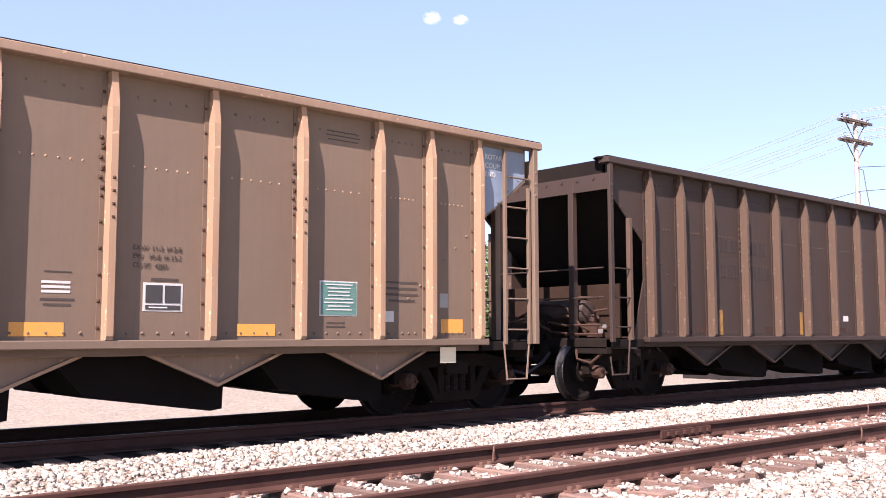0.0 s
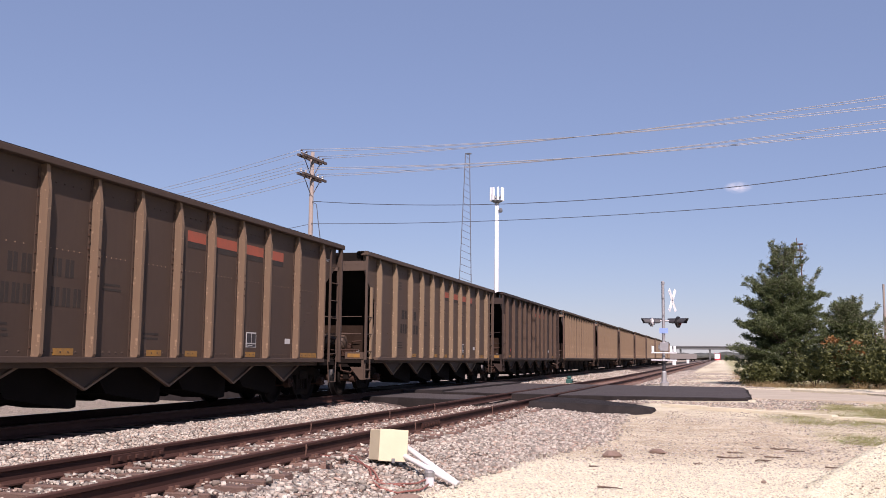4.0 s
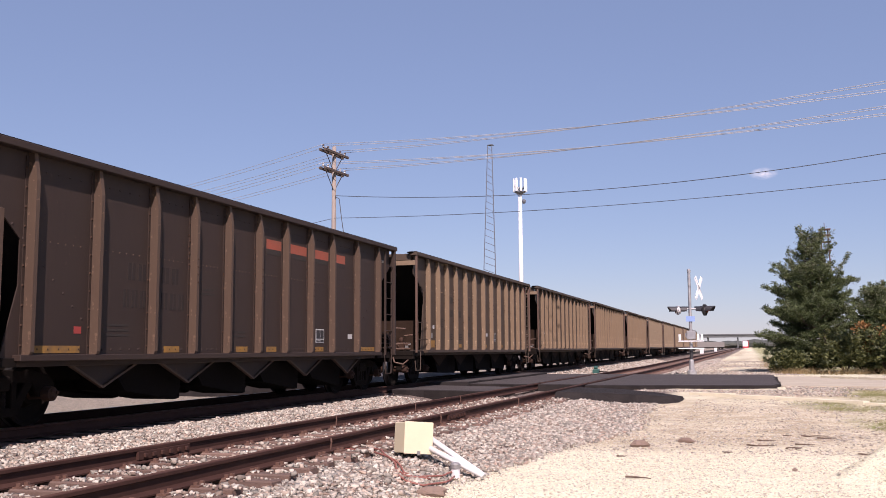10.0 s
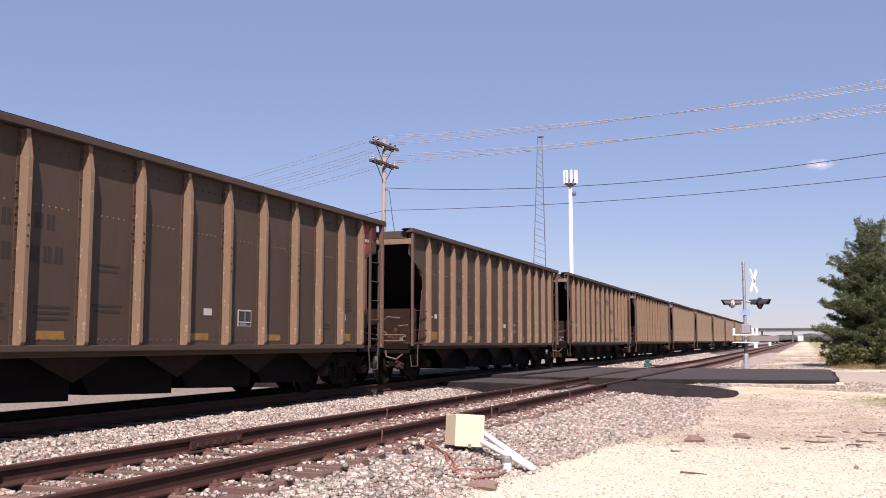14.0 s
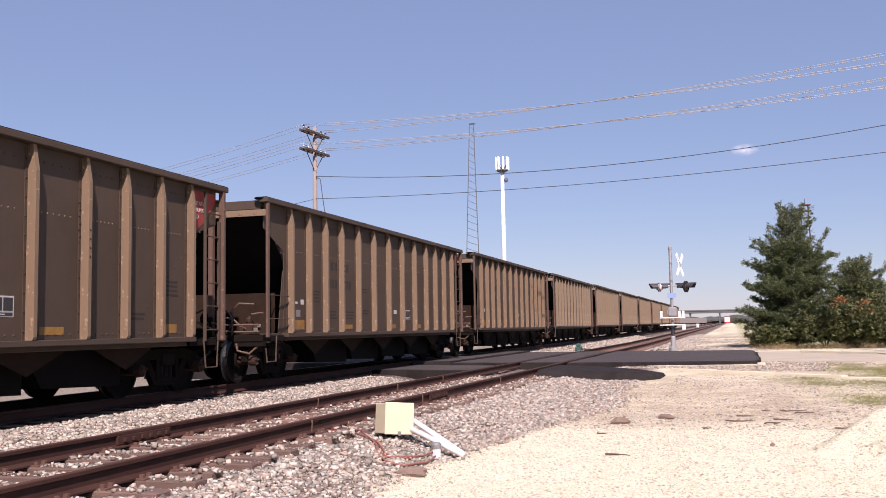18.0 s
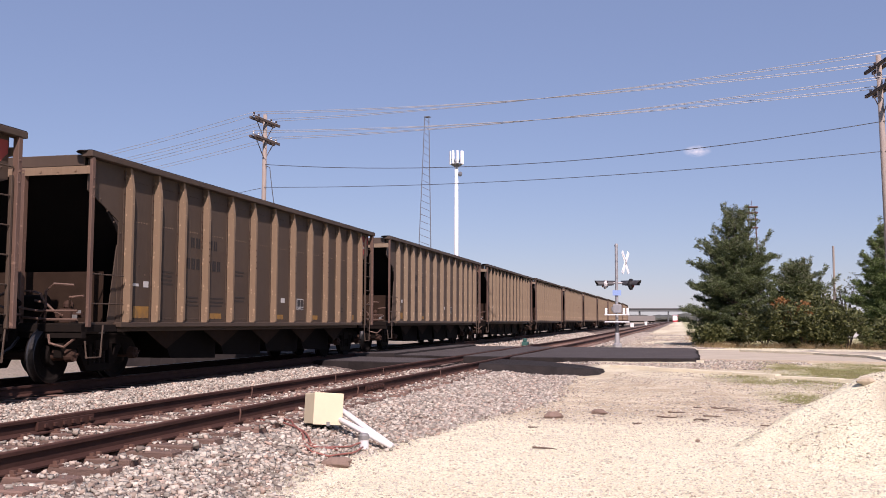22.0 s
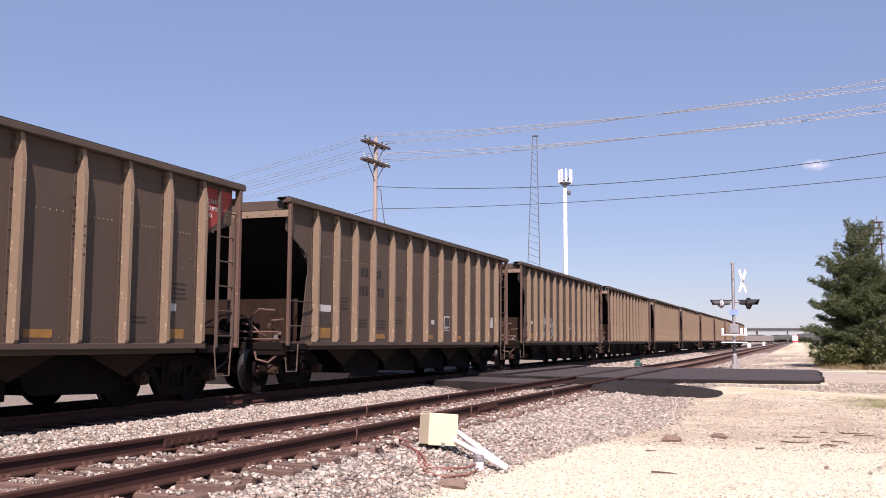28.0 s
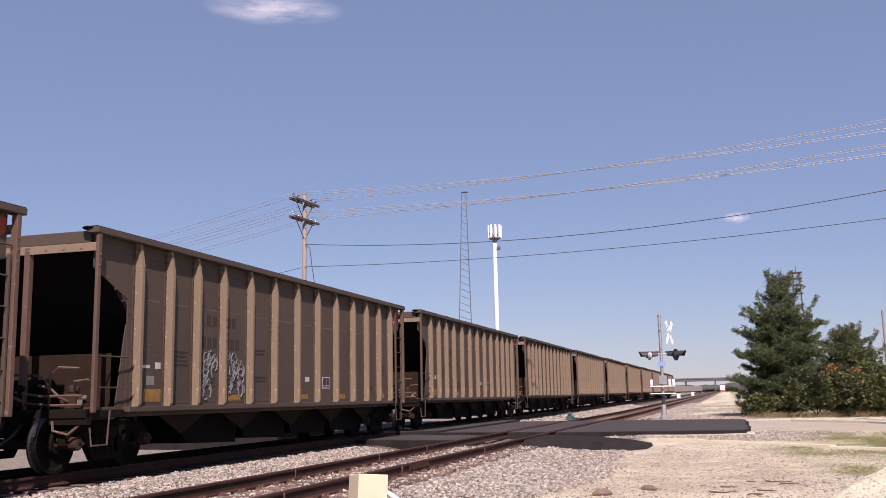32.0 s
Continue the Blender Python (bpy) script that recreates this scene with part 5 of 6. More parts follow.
for j in range(9):
    a = 2 * math.pi * j / 9 + 0.2
    part("antenna", B().box(-0.16, 0.16, -0.1, 0.1, 26.2, 28.3), M_SIGN, cell, "white panel antenna", pose(1.05 * math.cos(a), 1.05 * math.sin(a), 0, 0, 0, math.degrees(a) + 90), bevel=0.03)
    part("antenna_bracket", B().tube([(0.3 * math.cos(a), 0.3 * math.sin(a), 26.4), (1.0 * math.cos(a), 1.0 * math.sin(a), 27.2)], 0.05, 5), M_MAST, cell)
part("dish", B().ball((0.65, -0.2, 24.6), (0.35, 0.3, 0.4), 10, 6), M_MAST, cell, "grey dish antenna")
rm = thing("radio_tower", "red and white painted lattice tower top behind the trees", "radio tower", pose(14.5, 120.0, 0))
for sx in (-0.55, 0.55):
    for sy in (-0.55, 0.55):
        part("tower_leg", B().tube([(sx * 1.6, sy * 1.6, 0), (sx * 0.6, sy * 0.6, 15.0)], 0.04, 5), M_TOWER, rm)
for z in (12.5, 13.5, 14.3, 15.0):
    part("tower_deck", B().box(-0.65, 0.65, -0.65, 0.65, z - 0.05, z + 0.05), M_TOWER, rm)
part("tower_spike", B().tube([(0, 0, 15.0), (0, 0, 15.8)], 0.035, 5), M_TOWER, rm)


# ---------------- trees and shrubs ----------------
def tufts(points, sizes, n, rnd, slim):
    """Many small blades set about the given points, as one mesh."""
    r = np.random.default_rng(rnd.randrange(1 << 30))
    p, s = np.repeat(np.array(points), n, 0), np.repeat(np.array(sizes), n)[:, None]
    k = len(p)
    a, e = r.uniform(0, 6.283, k), r.uniform(-0.5, 0.9, k)
    d = np.stack([np.cos(a) * np.cos(e) + p[:, 3] * 1.1, np.sin(a) * np.cos(e) + p[:, 4] * 1.1, np.sin(e) + 0.25], -1)
    d /= np.linalg.norm(d, axis=1)[:, None]
    w = np.cross(d, r.uniform(-1, 1, (k, 3)))
    w *= s * slim / np.linalg.norm(w, axis=1)[:, None]
    o = p[:, :3] + r.uniform(-1, 1, (k, 3)) * s * 0.45
    v = np.stack([o, o + d * s * 0.5 + w, o + d * s, o + d * s * 0.5 - w], 1).reshape(-1, 3)
    me = bpy.data.meshes.new("foliage")
    me.vertices.add(len(v))
    me.vertices.foreach_set("co", v.ravel())
    me.loops.add(len(v))
    me.loops.foreach_set("vertex_index", np.arange(len(v)))
    me.polygons.add(k)
    me.polygons.foreach_set("loop_start", np.arange(0, len(v), 4))
    me.update(calc_edges=True)
    return me


def clad(me, mat):
    me.materials.append(mat)
    return me


def raw_mesh(b, name, mat):
    me = bpy.data.meshes.new(name)
    me.from_pydata(b.v, [], b.f)
    me.materials.append(mat)
    return me


def conifer(x, y, h, w, seed, label, pale=0.12, z=None, base=0.02, needle=None, tops=((-0.25, 0, 1.0), (0.75, 0.2, 0.92), (-0.65, -0.2, 0.84), (1.2, 0.3, 0.78), (-1.05, -0.2, 0.73))):
    """A pine in layered boughs: each bough a drooping limb set with flat sprays of needles."""
    rnd, needle = random.Random(seed), needle or M_NEEDLE
    t = thing("pine_tree", label, "tree", pose(x, y, gz(x, y) if z is None else z))
    part("trunk", B().tube([(0, 0, -0.2), (0.05, 0.03, h * 0.4), (-0.03, 0.06, h * 0.97)], h * 0.02, 9, r1=0.015), M_BARK, t, smooth=True)
    limbs, pts, sz, pp, ps = B(), [], [], [], []

    def bough(org, tip, q, n, thick):
        mid = org.lerp(tip, 0.5) + Vector((0, 0, -0.04 * (tip - org).length))
        limbs.tube([tuple(org), tuple(mid), tuple(tip)], thick, 4, r1=0.006, caps=False)
        d = (tip - org)
        r = d.length
        a = math.atan2(d.y, d.x)
        for j in range(n):
            s = 0.3 + 0.75 * (j + rnd.random()) / n
            p = org.lerp(tip, min(1.02, s)) + Vector((0, 0, -0.03 * r))
            wide = 0.24 * r * (1.15 - 0.75 * s)
            side = rnd.gauss(0, wide)
            o = p + Vector((-math.sin(a) * side, math.cos(a) * side, rnd.gauss(0, 0.05) + 0.04))
            e = (o.x, o.y, o.z, math.cos(a) * 0.7, math.sin(a) * 0.7)
            if rnd.random() < pale * (1.4 if q > 0.55 else 0.25):
                pp.append(e), ps.append(rnd.uniform(0.08, 0.16))
            else:
                pts.append(e), sz.append(rnd.uniform(0.08, 0.17))

    z_ = h * base
    while z_ < h * 0.9:
        q = z_ / h
        reach = w * 0.5 * min(1.0, 0.72 + q * 2) * (0.05 + 0.95 * (1.0 - max(0, (q - 0.1) / 0.9)) ** 0.85) * rnd.uniform(0.72, 1.0)
        for _ in range(11 if q < 0.6 else 8):
            a = rnd.uniform(0, 6.283)
            r = reach * rnd.uniform(0.5, 1.05)
            tip = Vector((r * math.cos(a), r * math.sin(a), z_ + r * (0.2 + 0.8 * q)))
            bough(Vector((0, 0, z_)), tip, q, max(8, int(r * 34)), 0.02 + 0.02 * (1 - q))
        z_ += h * 0.034 * rnd.uniform(0.6, 1.3)
    for dx, dy, hh in tops:
        top = Vector((dx, dy, h * hh))
        bough(Vector((dx * 0.5, dy * 0.5, h * 0.6)), top, 0.9, 46, 0.02)
    part("branchwork", limbs, M_BARK, t, kind="stuff")
    part("crown", clad(tufts(pts, sz, 15, rnd, 0.09), needle), None, t, "dark green needle crown", kind="stuff")
    part("crown", clad(tufts(pp, ps, 9, rnd, 0.06), M_NEEDLE_PALE), None, t, "sparse pale needle tips", kind="stuff")
    return t


def shrub(x, y, h, w, seed, mat, label, n=1000, leaf=0.14, z=None, name="shrub", flat=0.8):
    rnd = random.Random(seed)
    t = thing(name, label, "shrub" if name == "shrub" else "tree", pose(x, y, gz(x, y) if z is None else z))
    pts, sz = [], []
    for _ in range(9):
        a, r = rnd.uniform(0, 6.283), rnd.uniform(0.2, 0.42) * w
        part("stem", B().tube([(0, 0, -0.1), (r * 0.4 * math.cos(a), r * 0.4 * math.sin(a), h * 0.4), (r * math.cos(a), r * math.sin(a), h * rnd.uniform(0.6, 0.9))], 0.03 * h / 2, 5, r1=0.008), M_BARK, t)
    lumps = [(rnd.uniform(-0.36, 0.36) * w, rnd.uniform(-0.36, 0.36) * w * flat, h * rnd.uniform(0.2, 0.78), rnd.uniform(0.13, 0.24)) for _ in range(16)]
    for _ in range(n):
        lx, ly, lz, lr = rnd.choice(lumps)
        d = Vector((rnd.gauss(0, 1), rnd.gauss(0, 1), rnd.gauss(0, 1))).normalized()
        q = lr * rnd.uniform(0.75, 1.1)
        pts.append((lx + d.x * q * w * 0.8, ly + d.y * q * w * 0.8, max(0.03, lz + d.z * q * h * 1.1), d.x * 0.5, d.y * 0.5))
        sz.append(rnd.uniform(0.7, 1.4) * leaf)
    part("foliage", clad(tufts(pts, sz, 6, rnd, 0.26), mat), None, t, "", kind="stuff")
    return t


conifer(8.5, 48.0, 6.9, 6.2, 5, "bushy green pine with sparse pale upper branches", 0.3, tops=((-0.35, 0, 1.0), (0.95, 0.2, 0.96), (0.35, 0, 0.9), (-0.95, -0.2, 0.82), (1.7, 0.3, 0.8), (-1.3, -0.2, 0.7), (2.1, 0.2, 0.62)))
conifer(11.4, 48.6, 4.2, 4.4, 2, "low spreading pine with thin pale top", 0.35, tops=((0.6, 0, 1.0), (1.3, 0, 0.9), (-0.4, 0, 0.82), (1.9, 0.2, 0.78)))
conifer(15.1, 46.8, 5.9, 4.4, 3, "broad green pine behind the wooden pole", 0.3, needle=M_NEEDLE_GREEN)
conifer(19.4, 47.0, 6.0, 5.8, 4, "broad green pine beside the road", 0.25, needle=M_NEEDLE_GREEN)
for x, y, h, w, s, mt, lb in ((9.6, 45.6, 1.9, 2.6, 11, M_LEAF, "dark leafy shrub below the pine"), (11.3, 45.2, 2.1, 2.8, 12, M_LEAF, "dark leafy shrub with rusty leaves behind"), (10.9, 45.9, 2.45, 1.7, 13, M_LEAF_RUST, "shrub with rusty orange leaves"), (13.0, 44.6, 1.9, 2.6, 14, M_LEAF, "dark leafy shrub beside the road"), (15.3, 44.2, 1.6, 2.6, 15, M_LEAF, "dark leafy shrub beside the road"), (12.4, 47.5, 3.1, 2.2, 16, M_LEAF, "dark leafy shrub between pines"), (17.4, 44.6, 1.7, 2.6, 17, M_LEAF, "dark leafy shrub beside the road"), (7.3, 45.8, 1.0, 1.6, 18, M_LEAF, "low shrub at the foot of the pine")):
    shrub(x, y, h, w, s, mt, lb)
shrub(13.5, 48.6, 3.8, 1.9, 19, M_LEAF_PALE, "thin pale leafy sapling among the shrubs", 380, 0.085, name="leafy_tree")
for i, (x, y, h, w) in enumerate(((-21, 26, 5.6, 5.5), (-24, 31, 6.2, 6), (-27, 22, 5.5, 6), (-19, 33, 5.0, 5), (-30, 38, 6, 6.5))):
    shrub(x, y, h, w, 30 + i, M_FARLEAF, "bright green leafy tree behind the train", 1100, 0.2, name="leafy_tree")
for x, y, h in ((14.75, 60.0, 5.6), (14.3, 70.0, 5.6)):
    thing("bare_post", "thin grey wooden post rising behind the shrubs", "post", pose(x, y, 0), mesh=B().tube([(0, 0, -0.2), (0, 0, h)], 0.075, 8, r1=0.06).mesh("bare_post", M_WOODPOLE))

van = thing("parked_car", "white car parked beyond the shrubs", "car", pose(14.9, 53.5, gz(14.9, 53.5), 0, 0, 78))
part("body", B().prism([(-2.1, 0.35), (2.1, 0.35), (2.15, 0.75), (1.3, 0.9), (-1.9, 0.92), (-2.15, 0.7)], "y", -0.85, 0.85), M_CELL, van, bevel=0.06)
part("cabin", B().prism([(-1.6, 0.9), (1.1, 0.9), (0.4, 1.42), (-1.2, 1.45)], "y", -0.75, 0.75), M_LAMPBLACK, van, "dark car windows", bevel=0.05)
part("roof", B().box(-1.15, 0.38, -0.7, 0.7, 1.42, 1.47), M_CELL, van, bevel=0.02)
for wx in (-1.35, 1.35):
    for wy in (-0.8, 0.8):
        part("wheel", B().lathe([(-0.1, 0.2), (-0.09, 0.31), (0.09, 0.31), (0.1, 0.2)], "y", 14, 0, (wx, wy, 0.31)), M_HOSE, van)

# ---------------- far end of the line ----------------
bridge = thing("overpass", "low grey concrete road overpass across the far tracks", "bridge", pose(0, 620, 0))
part("deck", B().box(-120, 40, 0, 12, 8.3, 9.8), M_BRIDGE, bridge)
part("parapet", B().box(-120, 40, -0.3, 0, 9.6, 10.3), M_BRIDGE, bridge)
for x in range(-110, 40, 18):
    part("pier", B().box(x, x + 0.8, 1, 11, 0, 8.3), M_BRIDGE, bridge)
for i in range(5):
    fx = thing("freight_car", "far grey freight car parked on another track", "freight car", pose(-8.0 - 15.6 * i, 552 - 1.4 * i, float(grade(552)) - 0.6, 0, 0, 95), group="far parked freight cars")
    part("body", B().box(-1.5, 1.5, 0, 15, 1.0, 4.0), M_FARCAR, fx, bevel=0.05)
    part("underframe", B().box(-1.2, 1.2, 0.3, 14.7, 0.5, 1.0), M_UNDER, fx)
    for y in (1.2, 2.9, 12.1, 13.8):
        part("wheel", B().lathe([(-0.8, 0.45), (0.8, 0.45)], "x", 12, 0, (0, y, 0.45)), M_UNDER, fx)
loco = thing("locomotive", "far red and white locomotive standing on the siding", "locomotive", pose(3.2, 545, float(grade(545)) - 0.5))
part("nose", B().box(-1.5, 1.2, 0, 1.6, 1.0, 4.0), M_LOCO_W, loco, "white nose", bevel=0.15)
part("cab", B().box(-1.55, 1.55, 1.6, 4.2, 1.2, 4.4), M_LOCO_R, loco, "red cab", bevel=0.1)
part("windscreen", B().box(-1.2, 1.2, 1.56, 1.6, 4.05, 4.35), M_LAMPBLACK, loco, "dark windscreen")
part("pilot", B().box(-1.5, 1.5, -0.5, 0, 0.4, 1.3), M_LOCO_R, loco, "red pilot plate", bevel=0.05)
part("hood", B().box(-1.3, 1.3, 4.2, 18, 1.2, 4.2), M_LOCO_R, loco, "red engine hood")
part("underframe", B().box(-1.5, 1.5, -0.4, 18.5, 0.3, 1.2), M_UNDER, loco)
for x, y, h in ((-4.9, 170, 0.7), (-4.6, 230, 0.8)):
    b = thing("signal_cabinet", "small white trackside equipment cabinet", "equipment cabinet", pose(x + 2.6, y, float(grade(y)) - 0.1))
    part("case", B().box(-0.3, 0.3, -0.25, 0.25, 0, h), M_SIGN, b, bevel=0.03)
    part("roof", B().box(-0.34, 0.34, -0.29, 0.29, h, h + 0.06), M_SIGN, b)
sw = thing("switch_stand", "teal green switch machine beside the track", "switch stand", pose(-2.35, 52, gz(-2.35, 52)))
part("case", B().box(-0.16, 0.16, -0.3, 0.3, 0.03, 0.28), M_TEAL, sw, bevel=0.04)
part("motor", B().box(-0.1, 0.1, -0.2, 0.05, 0.28, 0.46), M_TEAL, sw, bevel=0.04)
part("rod", B().tube([(0.1, 0, 0.15), (1.6, 0, 0.08)], 0.03, 6), M_UNDER, sw)
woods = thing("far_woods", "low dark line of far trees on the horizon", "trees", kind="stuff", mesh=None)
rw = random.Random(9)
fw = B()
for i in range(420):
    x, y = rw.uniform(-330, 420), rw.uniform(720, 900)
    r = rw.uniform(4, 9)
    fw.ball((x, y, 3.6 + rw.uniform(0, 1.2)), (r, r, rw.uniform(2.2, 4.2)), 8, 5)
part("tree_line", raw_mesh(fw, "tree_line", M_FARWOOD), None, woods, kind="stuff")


# ---------------- trackside box and litter ----------------
BX, BY, BZ = 1.80, 10.8, 0.0
box = thing("junction_box", "cream steel trackside junction box on slanting white pipes", "junction box", pose(BX, BY, BZ, -4, 5, 46))
part("case", B().box(-0.18, 0.18, -0.1, 0.18, -0.18, 0.18), M_CREAM, box, bevel=0.008)
part("lid", B().box(-0.19, 0.19, -0.118, -0.102, -0.188, 0.188), M_CREAM, box, bevel=0.005)
part("hasp", B().box(-0.02, 0.02, -0.13, -0.118, -0.2, -0.15), M_PIPE, box)
turn_in = Matrix.Rotation(radians(-46), 4, "Z")
for z0, dy in ((0.06, 0.06), (-0.1, -0.06)):
    end = turn_in @ Vector((0.9, -0.12 + dy * 0.3, -0.40))
    part("conduit", B().tube([(0.14, dy, z0), tuple(end)], 0.034, 12), M_PVC, box, "white plastic conduit", smooth=True)
st = thing("pipe_stub", "short white pipe stub with a grey cap in the gravel", "pipe stub", pose(2.40, 10.5, gz(2.40, 10.5)))
part("pipe", B().lathe([(-0.1, 0.055), (0.11, 0.055)], "z", 16), M_PVC, st, smooth=False)
part("cap", B().lathe([(0.10, 0.062), (0.145, 0.062), (0.165, 0.045)], "z", 16), M_PIPE, st, "grey cap")
cables = ([(0.8, 10.98, -0.17), (1.24, 10.81, -0.17), (1.55, 10.5, -0.18), (1.75, 10.24, -0.2), (2.05, 9.79, -0.28), (2.18, 9.73, -0.31), (2.33, 10.2, -0.35), (2.38, 10.48, -0.34)], [(1.6, 10.45, -0.18), (1.84, 10.02, -0.22), (2.05, 9.6, -0.3), (2.2, 9.45, -0.32), (2.37, 9.48, -0.36), (2.46, 9.91, -0.38), (2.42, 10.4, -0.38)], [(0.95, 11.3, -0.17), (1.3, 10.95, -0.17), (1.62, 10.42, -0.18), (1.9, 9.9, -0.24), (2.12, 9.66, -0.31), (2.3, 9.9, -0.35)])
for pts in cables:
    curve = []
    for i in range(len(pts) - 1):
        for t in (0, 0.25, 0.5, 0.75):
            p = Vector(pts[i]).lerp(Vector(pts[i + 1]), t)
            curve.append((p.x + 0.02 * math.sin(7 * p.y), p.y, max(p.z, gz(p.x, p.y) + 0.03)))
    thing("cable", "red brown signal cable lying over the ballast", "cable", group="signal cables", mesh=B().tube(curve + [pts[-1]], 0.011, 7).mesh("cable", M_CABLE, True))


def stone_mesh(name, seed, sx, sy, sz, mat, n=9, m=6):
    rnd = random.Random(seed)
    b = B().ball((0, 0, 0), 1.0, n, m)
    b.v = [(x * sx * rnd.uniform(0.75, 1.1), y * sy * rnd.uniform(0.75, 1.1), z * sz * rnd.uniform(0.7, 1.1)) for x, y, z in b.v]
    return b.mesh(name, mat)


for i, (x, y, sx, sy, sz, rz, lb) in enumerate(((2.53, 9.3, 0.17, 0.09, 0.07, 15, "flat brown sandstone slab at the ballast edge"), (3.96, 15.15, 0.17, 0.1, 0.075, 20, "flat brown stone on the gravel"), (4.62, 15.85, 0.16, 0.09, 0.06, -18, "flat brown stone on the gravel"), (6.12, 12.45, 0.035, 0.03, 0.025, 30, "small dark stone on the gravel"), (8.0, 11.9, 0.12, 0.07, 0.06, 0, "pale crusted lump on the gravel heap"), (6.83, 12.35, 0.05, 0.04, 0.04, 0, "small brown clod at the foot of the heap"), (6.95, 12.5, 0.06, 0.04, 0.04, 30, "small brown clod at the foot of the heap"))):
    thing("stone", lb, "stone", pose(x, y, gz(x, y) + sz * 0.45, 0, 0, rz), mesh=stone_mesh("stone", 50 + i, sx, sy, sz, M_CRUST if i == 4 else M_ROCK))
rnd = random.Random(33)
for i in range(16):
    q = (i + rnd.random()) / 16
    x, y, r = 7.0 + 0.55 * q + rnd.uniform(-0.1, 0.1), 12.0 + 1.9 * q + rnd.uniform(-0.15, 0.15), rnd.uniform(0.018, 0.045)
    thing("clod", "dry brown clod at the foot of the gravel heap", "clod", pose(x, y, gz(x, y) + r * 0.3, 0, 0, rnd.uniform(0, 180)), group="clods of the heap", mesh=stone_mesh("clod", 80 + i, r * 1.5, r, r * 0.7, M_ROCK, 7, 5))
rnd = random.Random(21)
for i, (x, y, ln, a) in enumerate(((4.38, 11.2, 0.3, -15), (3.9, 13.5, 0.14, 5), (5.75, 15.5, 0.4, 3), (6.4, 15.7, 0.3, 14), (6.24, 15.1, 0.2, -60), (6.3, 15.12, 0.26, 70), (6.2, 15.15, 0.22, 20), (6.65, 17.5, 0.45, 4), (6.8, 17.0, 0.3, -8), (6.2, 17.4, 0.14, 0), (5.85, 16.3, 0.28, 4), (7.2, 14.5, 0.35, 14), (7.3, 13.7, 0.2, 40), (5.3, 14.4, 0.12, 10))):
    pts = [(t * ln, rnd.uniform(-0.09, 0.09) * ln, rnd.uniform(0, 0.012)) for t in (-0.5, -0.2, 0.1, 0.3, 0.5)]
    thing("twig", "dry dark twig lying on the gravel", "twig", pose(x, y, gz(x, y) + 0.015, 0, 0, a), mesh=B().tube(pts, 0.013, 5, r1=0.005).mesh("twig", M_TWIG), group="twigs on the gravel")


# ---------------- grass tufts ----------------
def grass_field(name, label, areas, mat, seed, h):
    r = np.random.default_rng(seed)
    out = []
    for x0, x1, y0, y1, n in areas:
        x, y = r.uniform(x0, x1, n), r.uniform(y0, y1, n)
        k = grass_amount(x, y) * step(fbm(x, y, 1.6, 23), -0.5, 0.3) > r.uniform(0.1, 0.9, n)
        x, y = np.repeat(x[k], 5), np.repeat(y[k], 5)
        n = len(x)
        x, y = x + r.normal(0, 0.02, n), y + r.normal(0, 0.02, n)
        z, a, q = ground_height(x, y) - 0.005, r.uniform(0, 6.28, n), r.uniform(0.4, 1.25, n) * h
        dx, dy = np.cos(a) * 0.005, np.sin(a) * 0.005
        tip = np.stack([x + r.normal(0, 0.4, n) * q, y + r.normal(0, 0.4, n) * q, z + q], -1)
        out.append(np.stack([np.stack([x - dx, y - dy, z], -1), np.stack([x + dx, y + dy, z], -1), tip], 1).reshape(-1, 3))
    v = np.concatenate(out)
    me = bpy.data.meshes.new(name)
    me.from_pydata(v.tolist(), [], np.arange(len(v)).reshape(-1, 3).tolist())
    me.materials.append(mat)
    thing(name, label, "grass", kind="stuff", mesh=me)


grass_field("grass", "thin patchy green grass along the kerb", ((6.0, 17, 16.5, 31, 60000),), M_GRASS, 5, 0.05)
grass_field("dry_grass", "dry straw-coloured grass under the trees", ((6.0, 18, 42.5, 47, 7000), (5.0, 8.0, 50, 90, 3500)), M_STRAW, 6, 0.3)


# ---------------- ties, fastenings ----------------
tie_me = B().box(-1.3, 1.3, -0.11, 0.11, -0.36, -0.172).mesh("tie", M_TIE, bevel=0.012)
rt = random.Random(3)
tie_pos = []
y = -8.0
while y < 60:
    tie_pos.append(y + rt.uniform(-0.03, 0.03))
    y += 0.52
for i, y in enumerate(tie_pos):
    if 24 < y < 42:
        continue
    part("tie", tie_me, None, near_track, "", pose(rt.uniform(-0.09, 0.09), y, float(grade(y)), 0, 0, rt.uniform(-1.5, 1.5)))
plates = B()
for y in tie_pos:
    if not 24 < y < 42:
        for s in (-0.75, 0.75):
            plates.box(s - 0.17, s + 0.17, y - 0.09, y + 0.09, -0.175, -0.158)
            for d in (-0.11, 0.11):
                plates.box(s + d - 0.02, s + d + 0.02, y - 0.06, y - 0.03, -0.16, -0.13)
                plates.box(s + d - 0.02, s + d + 0.02, y + 0.04, y + 0.07, -0.16, -0.13)
part("tie_plates", raw_mesh(plates, "tie_plates", M_PLATE), None, near_track, "rusty tie plates and spikes", kind="stuff")
far_ties = B()
for i in range(420):
    y = 60 + 0.55 * i
    far_ties.box(-1.3, 1.3, y, y + 0.22, -0.36 + float(grade(y)), -0.172 + float(grade(y)))
part("far_ties", raw_mesh(far_ties, "far_ties", M_TIE), None, near_track, kind="stuff")
ties2 = B()
for i in range(-30, 400):
    s = 0.52 * i
    if 28 < s < 41.5:
        continue
    x, yy, z, a = along(s)
    if s < BEND:
        ties2.box(x - 1.12, x + 1.12, yy, yy + 0.22, z - 0.36, z - 0.19)
